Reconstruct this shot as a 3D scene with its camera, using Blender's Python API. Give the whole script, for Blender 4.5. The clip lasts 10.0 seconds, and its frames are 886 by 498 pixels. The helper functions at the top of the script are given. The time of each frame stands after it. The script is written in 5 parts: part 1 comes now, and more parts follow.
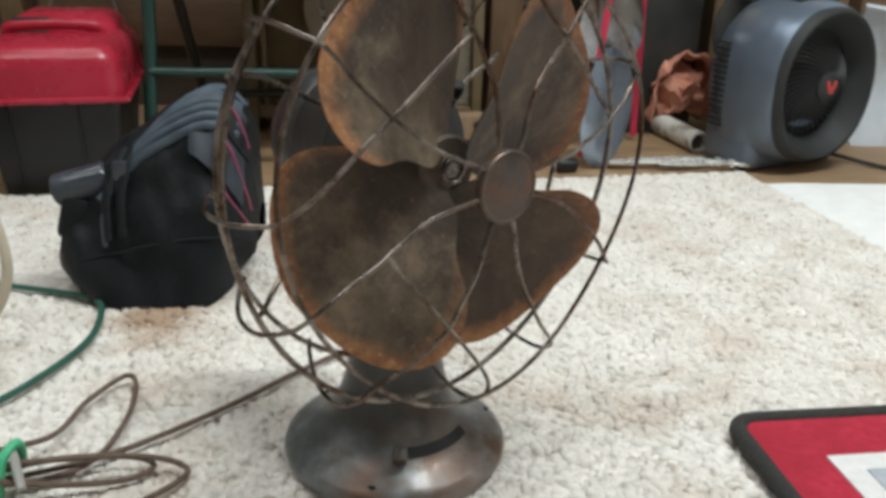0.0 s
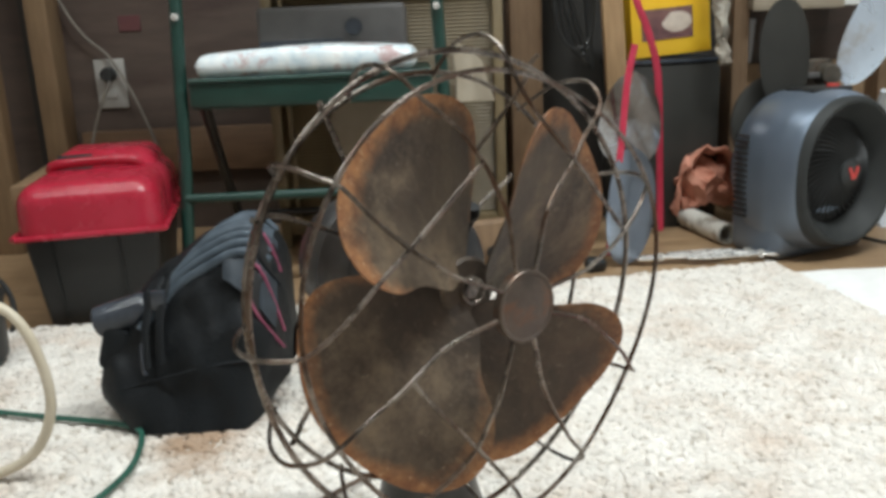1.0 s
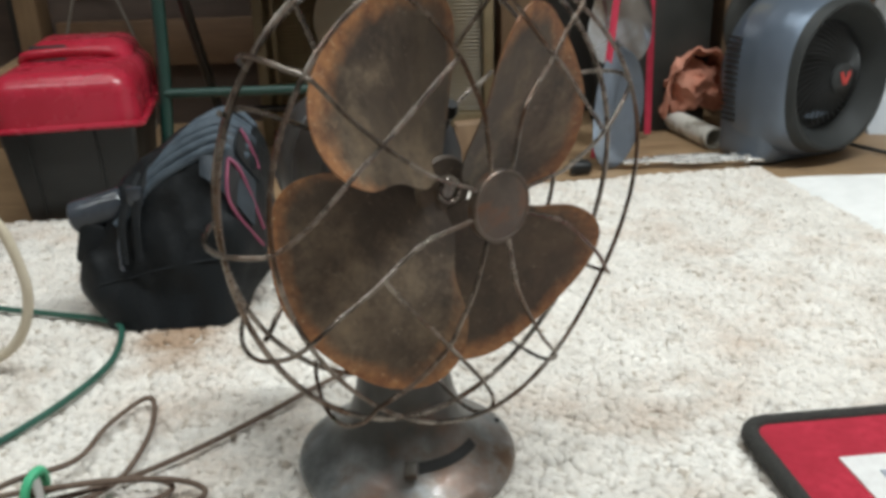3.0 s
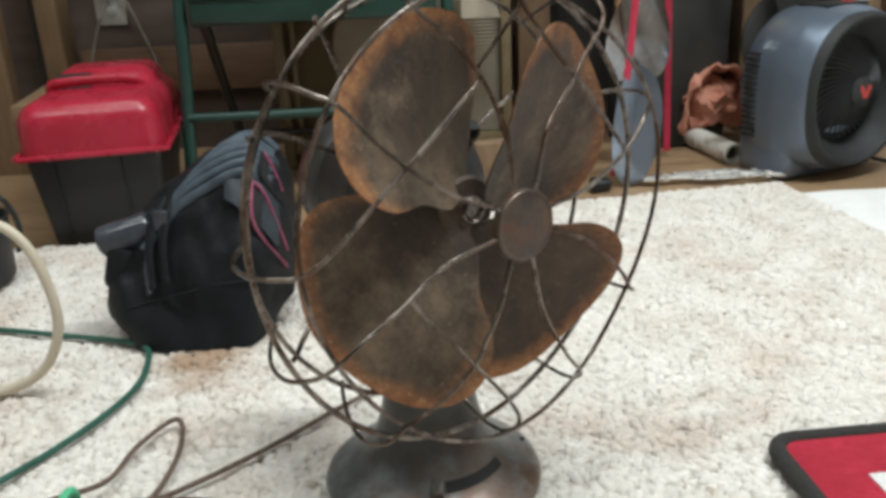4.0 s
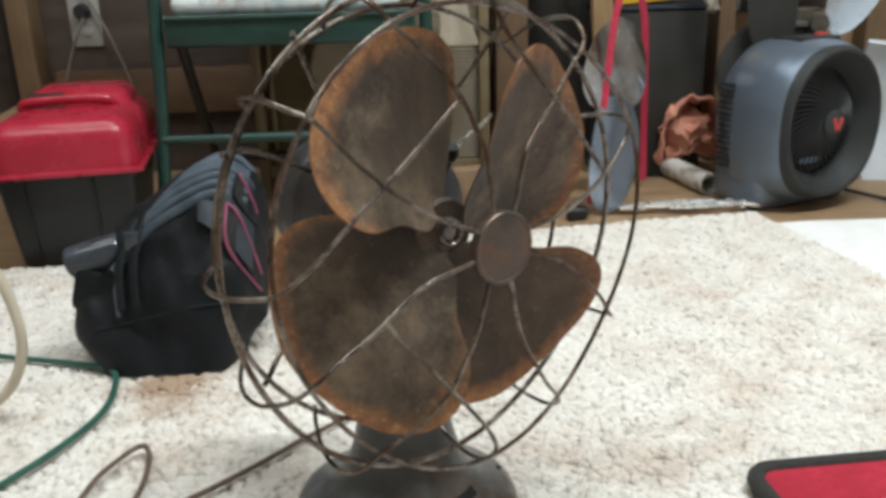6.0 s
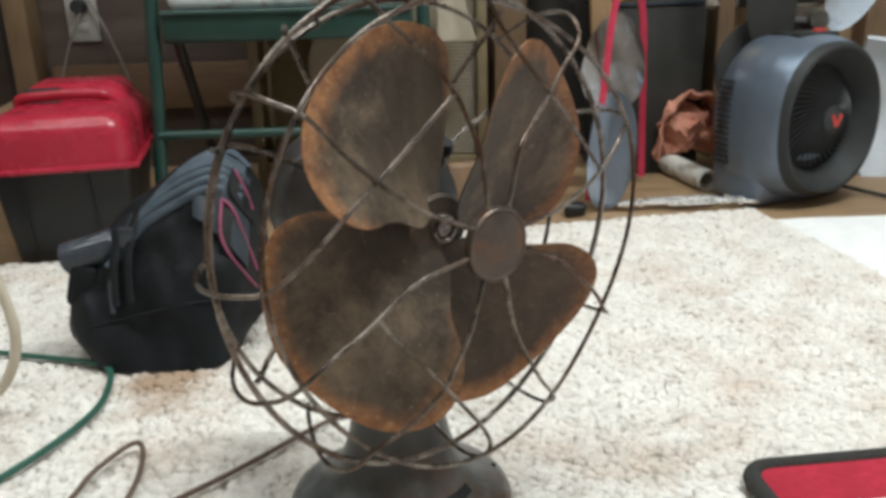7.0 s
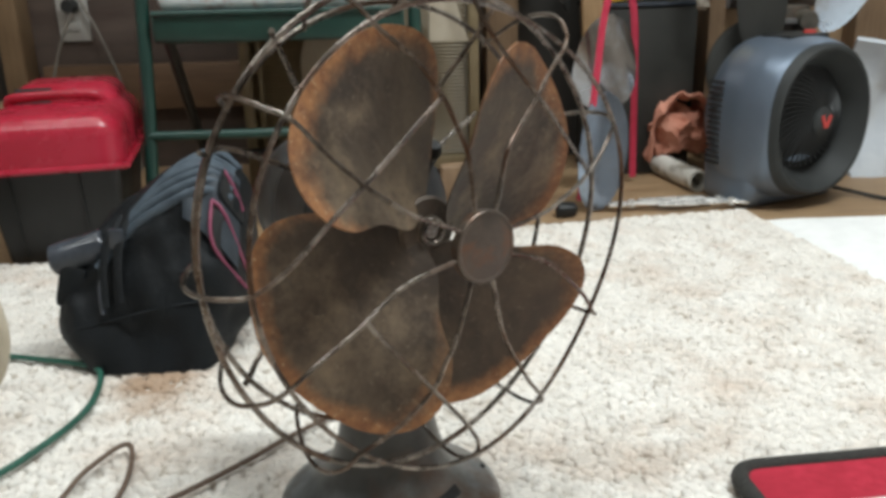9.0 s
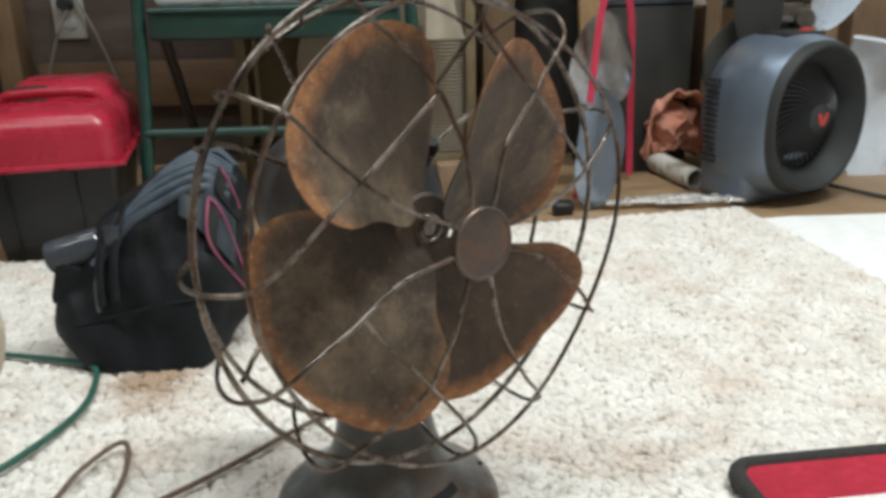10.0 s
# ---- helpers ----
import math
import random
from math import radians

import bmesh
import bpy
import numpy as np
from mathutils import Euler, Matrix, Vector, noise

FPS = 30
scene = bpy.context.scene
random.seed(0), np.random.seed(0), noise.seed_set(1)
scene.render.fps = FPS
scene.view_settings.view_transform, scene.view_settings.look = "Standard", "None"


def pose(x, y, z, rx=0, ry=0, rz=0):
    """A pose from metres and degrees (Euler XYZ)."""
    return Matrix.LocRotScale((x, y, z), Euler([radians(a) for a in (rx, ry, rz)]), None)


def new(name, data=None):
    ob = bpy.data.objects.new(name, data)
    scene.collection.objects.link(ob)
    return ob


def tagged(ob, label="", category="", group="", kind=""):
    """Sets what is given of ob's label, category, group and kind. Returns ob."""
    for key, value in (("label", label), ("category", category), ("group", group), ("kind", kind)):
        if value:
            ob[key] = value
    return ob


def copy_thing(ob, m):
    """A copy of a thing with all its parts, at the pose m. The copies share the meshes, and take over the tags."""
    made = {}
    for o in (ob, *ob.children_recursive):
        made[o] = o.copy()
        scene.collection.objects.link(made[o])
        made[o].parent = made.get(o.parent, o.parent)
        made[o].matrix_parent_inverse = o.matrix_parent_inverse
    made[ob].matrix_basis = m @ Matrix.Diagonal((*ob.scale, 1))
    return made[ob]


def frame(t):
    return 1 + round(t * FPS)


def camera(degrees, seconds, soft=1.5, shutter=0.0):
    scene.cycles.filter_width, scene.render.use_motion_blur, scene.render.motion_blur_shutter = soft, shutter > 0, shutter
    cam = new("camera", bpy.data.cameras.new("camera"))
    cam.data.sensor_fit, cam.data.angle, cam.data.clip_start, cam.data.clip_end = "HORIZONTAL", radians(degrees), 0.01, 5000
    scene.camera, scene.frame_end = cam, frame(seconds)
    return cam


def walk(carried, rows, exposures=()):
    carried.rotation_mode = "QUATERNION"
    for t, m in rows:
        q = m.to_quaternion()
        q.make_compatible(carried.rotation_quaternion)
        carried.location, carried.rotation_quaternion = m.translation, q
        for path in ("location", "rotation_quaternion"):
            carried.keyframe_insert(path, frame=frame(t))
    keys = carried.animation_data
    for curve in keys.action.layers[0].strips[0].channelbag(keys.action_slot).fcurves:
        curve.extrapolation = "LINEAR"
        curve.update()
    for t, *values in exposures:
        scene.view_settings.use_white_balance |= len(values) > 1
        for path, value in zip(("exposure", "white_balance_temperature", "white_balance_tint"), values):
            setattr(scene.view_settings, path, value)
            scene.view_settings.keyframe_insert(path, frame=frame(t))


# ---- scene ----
cam = camera(56.0, 10.0, soft=3.8, shutter=0.4)
# seconds, x, y, z, pitch from straight down, roll, yaw
ROWS = [
    (0.0, -0.0181, 0.0069, 0.4195, 68.55, 1.33, -3.45),
    (0.2, -0.0179, 0.0064, 0.4204, 68.73, 1.22, -3.35),
    (0.4, -0.0175, 0.0051, 0.4224, 69.16, 0.96, -3.13),
    (0.5, -0.0143, -0.0039, 0.4365, 72.11, -0.86, -1.55),
    (0.7, -0.0082, -0.0044, 0.4393, 74.85, -2.38, -0.93),
    (1.0, -0.0072, -0.0045, 0.4398, 75.33, -2.65, -0.82),
    (1.5, 0.0049, 0.0057, 0.4388, 75.02, -2.88, -0.74),
    (1.7, 0.0048, 0.0061, 0.4382, 74.85, -2.89, -0.76),
    (1.9, 0.0046, 0.0085, 0.4348, 73.75, -2.95, -0.89),
    (2.0, 0.0042, 0.0135, 0.4277, 71.49, -3.07, -1.16),
    (2.2, -0.0005, 0.0186, 0.4191, 68.57, -1.80, -2.45),
    (3.3, 0.0025, -0.0011, 0.4384, 68.60, -2.24, -0.55),
    (3.5, 0.0023, -0.0009, 0.4379, 69.76, -2.84, -0.08),
    (4.0, -0.0018, -0.0029, 0.4376, 69.95, -2.85, -0.06),
    (4.5, -0.0000, -0.0000, 0.4350, 70.00, -2.90, 0.00),
    (5.0, -0.0010, 0.0022, 0.4346, 70.03, -2.84, 0.03),
    (5.1, -0.0009, 0.0020, 0.4355, 72.78, -2.62, -0.26),
    (5.2, -0.0009, 0.0020, 0.4359, 74.24, -2.51, -0.42),
    (5.3, -0.0008, 0.0019, 0.4363, 75.46, -2.41, -0.55),
    (5.5, -0.0008, 0.0019, 0.4364, 75.87, -2.38, -0.59),
    (5.6, -0.0011, 0.0024, 0.4355, 75.31, -2.28, -0.77),
    (5.7, -0.0023, 0.0044, 0.4318, 72.98, -1.84, -1.54),
    (5.8, -0.0027, 0.0050, 0.4308, 72.34, -1.72, -1.75),
    (6.0, -0.0029, 0.0054, 0.4300, 71.85, -1.64, -1.90),
    (7.5, 0.0024, 0.0100, 0.4290, 71.57, -1.52, -1.94),
    (8.0, 0.0025, 0.0081, 0.4301, 71.58, -1.49, -1.99),
    (8.5, 0.0049, 0.0088, 0.4302, 71.56, -1.44, -2.12),
    (9.0, 0.0047, 0.0082, 0.4309, 71.55, -1.41, -2.40),
    (9.5, 0.0020, 0.0066, 0.4305, 71.54, -1.37, -2.50),
    (10.0, 0.0040, 0.0092, 0.4295, 71.44, -1.34, -2.66),
]
walk(cam, [(t, pose(x, y, z, 0, 0, yaw) @ pose(0, 0, 0, pitch) @ pose(0, 0, 0, 0, 0, roll)) for t, x, y, z, pitch, roll, yaw in ROWS],
     exposures=[(0.0, -0.06), (0.4, -0.04), (0.8, 0.15), (1.2, 0.15), (1.5, 0.11), (2.2, 0.12), (3.3, -0.05), (3.6, -0.05), (4.0, 0.05), (4.9, 0.06), (5.4, 0.17), (6.1, 0.11), (10.0, 0.10)])

# ---- light: two cool strip lamps and an added fill under the ceiling, dim evening sky behind the walls ----
world = bpy.data.worlds.new("world")
scene.world = world
world.use_nodes = True
world.node_tree.nodes["Background"].inputs[0].default_value = (0.10, 0.11, 0.14, 1)
world.node_tree.nodes["Background"].inputs[1].default_value = 0.3
CEILING = 2.35


def area_lamp(name, x, y, z, sx, sy, watts, colour):
    lamp = bpy.data.lights.new(name, "AREA")
    lamp.shape, lamp.size, lamp.size_y, lamp.energy, lamp.color = "RECTANGLE", sx, sy, watts, colour
    ob = new(name, lamp)
    ob.matrix_world = pose(x, y, z)
    return ob


# the third is an unseen fill lamp, added to lift the left-hand shadows
LAMPS = ((0.76, 0.55, 47), (-0.50, 1.25, 9), (-0.80, 0.15, 12))
for lx, ly, lw in LAMPS:
    area_lamp("strip_and_fill_light", lx, ly, CEILING - 0.09, 1.15, 0.16, lw, (0.915, 0.987, 1.0))


# ---- materials ----
def surf(name, c1, c2, scale=30, rough=0.6, metal=0.0, bump=0.2, bscale=None, c3=None, s3=6, t3=0.6, w3=0.1, coat=0.0, spec=0.5, stretch=(1, 1, 1), island=0.0, depth=0.002, rvar=0.15):
    """Two colours mixed by fine noise, a third in larger patches, relief by noise."""
    m = bpy.data.materials.new(name)
    m.use_nodes = True
    nt = m.node_tree
    bsdf = nt.nodes["Principled BSDF"]
    co = nt.nodes.new("ShaderNodeTexCoord")
    mp = nt.nodes.new("ShaderNodeMapping")
    mp.inputs["Scale"].default_value = stretch
    nt.links.new(co.outputs["Object"], mp.inputs["Vector"])

    def noise_node(sc, detail=6, roughness=0.6):
        n = nt.nodes.new("ShaderNodeTexNoise")
        n.inputs["Scale"].default_value, n.inputs["Detail"].default_value, n.inputs["Roughness"].default_value = sc, detail, roughness
        nt.links.new(mp.outputs["Vector"], n.inputs["Vector"])
        return n

    def ramp(src, lo, hi):
        r = nt.nodes.new("ShaderNodeMapRange")
        r.inputs["From Min"].default_value, r.inputs["From Max"].default_value = lo, hi
        nt.links.new(src, r.inputs["Value"])
        return r.outputs["Result"]

    def mixed(fac, a, b):
        mx = nt.nodes.new("ShaderNodeMix")
        mx.data_type = "RGBA"
        nt.links.new(fac, mx.inputs["Factor"])
        for key, val in ((6, a), (7, b)):
            if isinstance(val, tuple):
                mx.inputs[key].default_value = (*val, 1)
            else:
                nt.links.new(val, mx.inputs[key])
        return mx.outputs[2]

    fine = noise_node(scale)
    out = mixed(ramp(fine.outputs["Fac"], 0.35, 0.65), c1, c2)
    if c3:
        big = noise_node(s3, 5, 0.65)
        out = mixed(ramp(big.outputs["Fac"], t3 - w3, t3 + w3), out, c3)
    if island:
        geo = nt.nodes.new("ShaderNodeNewGeometry")
        hsv = nt.nodes.new("ShaderNodeHueSaturation")
        rng = nt.nodes.new("ShaderNodeMapRange")
        rng.inputs["To Min"].default_value, rng.inputs["To Max"].default_value = 1 - island, 1 + island
        nt.links.new(geo.outputs["Random Per Island"], rng.inputs["Value"])
        nt.links.new(rng.outputs["Result"], hsv.inputs["Value"])
        nt.links.new(out, hsv.inputs["Color"])
        out = hsv.outputs["Color"]
        pick = nt.nodes.new("ShaderNodeMath")
        pick.operation = "GREATER_THAN"
        pick.inputs[1].default_value = 0.984
        nt.links.new(geo.outputs["Random Per Island"], pick.inputs[0])
        out = mixed(pick.outputs[0], out, (0.50, 0.44, 0.37))
    nt.links.new(out, bsdf.inputs["Base Color"])
    rr = nt.nodes.new("ShaderNodeMapRange")
    rr.inputs["To Min"].default_value, rr.inputs["To Max"].default_value = max(0.03, rough - rvar), min(1, rough + rvar)
    nt.links.new(fine.outputs["Fac"], rr.inputs["Value"])
    nt.links.new(rr.outputs["Result"], bsdf.inputs["Roughness"])
    bsdf.inputs["Metallic"].default_value = metal
    bsdf.inputs["Coat Weight"].default_value = coat
    bsdf.inputs["Specular IOR Level"].default_value = spec
    if bump:
        bn = noise_node(bscale or scale * 2, 4, 0.6)
        bp = nt.nodes.new("ShaderNodeBump")
        bp.inputs["Strength"].default_value, bp.inputs["Distance"].default_value = bump, depth
        nt.links.new(bn.outputs["Fac"], bp.inputs["Height"])
        nt.links.new(bp.outputs["Normal"], bsdf.inputs["Normal"])
    return m


def rust_blade():
    """Bare steel gone brown and black, tan where it was rubbed, orange rust creeping in from the rim."""
    m = bpy.data.materials.new("rusted_steel_blade")
    m.use_nodes = True
    nt = m.node_tree
    bsdf = nt.nodes["Principled BSDF"]
    co = nt.nodes.new("ShaderNodeTexCoord")
    info = nt.nodes.new("ShaderNodeObjectInfo")
    shift = nt.nodes.new("ShaderNodeVectorMath")
    shift.operation = "SCALE"
    shift.inputs[0].default_value = (7.0, 3.0, 5.0)
    nt.links.new(info.outputs["Random"], shift.inputs["Scale"])
    at = nt.nodes.new("ShaderNodeVectorMath")
    nt.links.new(co.outputs["Object"], at.inputs[0])
    nt.links.new(shift.outputs[0], at.inputs[1])

    def grain(scale, detail, lo, hi, rough=0.65, warp=0.0):
        n = nt.nodes.new("ShaderNodeTexNoise")
        for key, val in (("Scale", scale), ("Detail", detail), ("Roughness", rough), ("Distortion", warp)):
            n.inputs[key].default_value = val
        nt.links.new(at.outputs[0], n.inputs["Vector"])
        r = nt.nodes.new("ShaderNodeMapRange")
        r.inputs["From Min"].default_value, r.inputs["From Max"].default_value = lo, hi
        nt.links.new(n.outputs["Fac"], r.inputs["Value"])
        return r.outputs["Result"], n.outputs["Fac"]

    def blend(fac, a, b):
        mx = nt.nodes.new("ShaderNodeMix")
        mx.data_type = "RGBA"
        nt.links.new(fac, mx.inputs["Factor"])
        for key, val in ((6, a), (7, b)):
            if isinstance(val, tuple):
                mx.inputs[key].default_value = (*val, 1)
            else:
                nt.links.new(val, mx.inputs[key])
        return mx.outputs[2]

    def maths(op, a, b):
        n = nt.nodes.new("ShaderNodeMath")
        n.operation = op
        for i, val in enumerate((a, b)):
            if isinstance(val, float):
                n.inputs[i].default_value = val
            else:
                nt.links.new(val, n.inputs[i])
        return n.outputs[0]

    steel = blend(grain(10, 11, 0.40, 0.60, 0.72, 0.6)[0], (0.058, 0.043, 0.033), (0.125, 0.092, 0.063))
    steel = blend(grain(6, 8, 0.48, 0.66, 0.7, 0.8)[0], steel, (0.060, 0.044, 0.035))
    steel = blend(grain(9, 10, 0.52, 0.70, 0.72)[0], steel, (0.27, 0.20, 0.132))
    steel = blend(grain(420, 4, 0.655, 0.70)[0], steel, (0.33, 0.265, 0.19))
    steel = blend(grain(55, 10, 0.52, 0.68, 0.8)[0], steel, (0.080, 0.060, 0.045))
    steel = blend(grain(120, 7, 0.60, 0.72, 0.75)[0], steel, (0.25, 0.192, 0.135))
    flat = nt.nodes.new("ShaderNodeVectorMath")
    flat.operation = "MULTIPLY"
    flat.inputs[1].default_value = (1, 1, 0)
    nt.links.new(co.outputs["Object"], flat.inputs[0])
    ln = nt.nodes.new("ShaderNodeVectorMath")
    ln.operation = "LENGTH"
    nt.links.new(flat.outputs[0], ln.inputs[0])
    rim = nt.nodes.new("ShaderNodeAttribute")
    rim.attribute_name = "rim"
    wander = maths("MULTIPLY", grain(21, 9, 0.0, 1.0, 0.7)[1], 0.75)
    outer = maths("MULTIPLY", ln.outputs["Value"], 3.2)
    near = maths("ADD", maths("ADD", rim.outputs["Fac"], outer), wander)
    edge = nt.nodes.new("ShaderNodeMapRange")
    edge.inputs["From Min"].default_value, edge.inputs["From Max"].default_value = 1.53, 1.76
    nt.links.new(near, edge.inputs["Value"])
    rust = blend(grain(120, 5, 0.36, 0.64)[0], (0.20, 0.080, 0.034), (0.40, 0.185, 0.074))
    rust = blend(grain(300, 2, 0.62, 0.68)[0], rust, (0.50, 0.31, 0.17))
    nt.links.new(blend(edge.outputs["Result"], steel, rust), bsdf.inputs["Base Color"])
    metal = nt.nodes.new("ShaderNodeMapRange")
    metal.inputs["To Min"].default_value, metal.inputs["To Max"].default_value = 0.3, 0.0
    nt.links.new(edge.outputs["Result"], metal.inputs["Value"])
    nt.links.new(metal.outputs["Result"], bsdf.inputs["Metallic"])
    bsdf.inputs["Roughness"].default_value = 0.58
    bp = nt.nodes.new("ShaderNodeBump")
    bp.inputs["Strength"].default_value, bp.inputs["Distance"].default_value = 0.35, 0.001
    nt.links.new(grain(190, 5, 0.3, 0.7)[0], bp.inputs["Height"])
    nt.links.new(bp.outputs["Normal"], bsdf.inputs["Normal"])
    return m


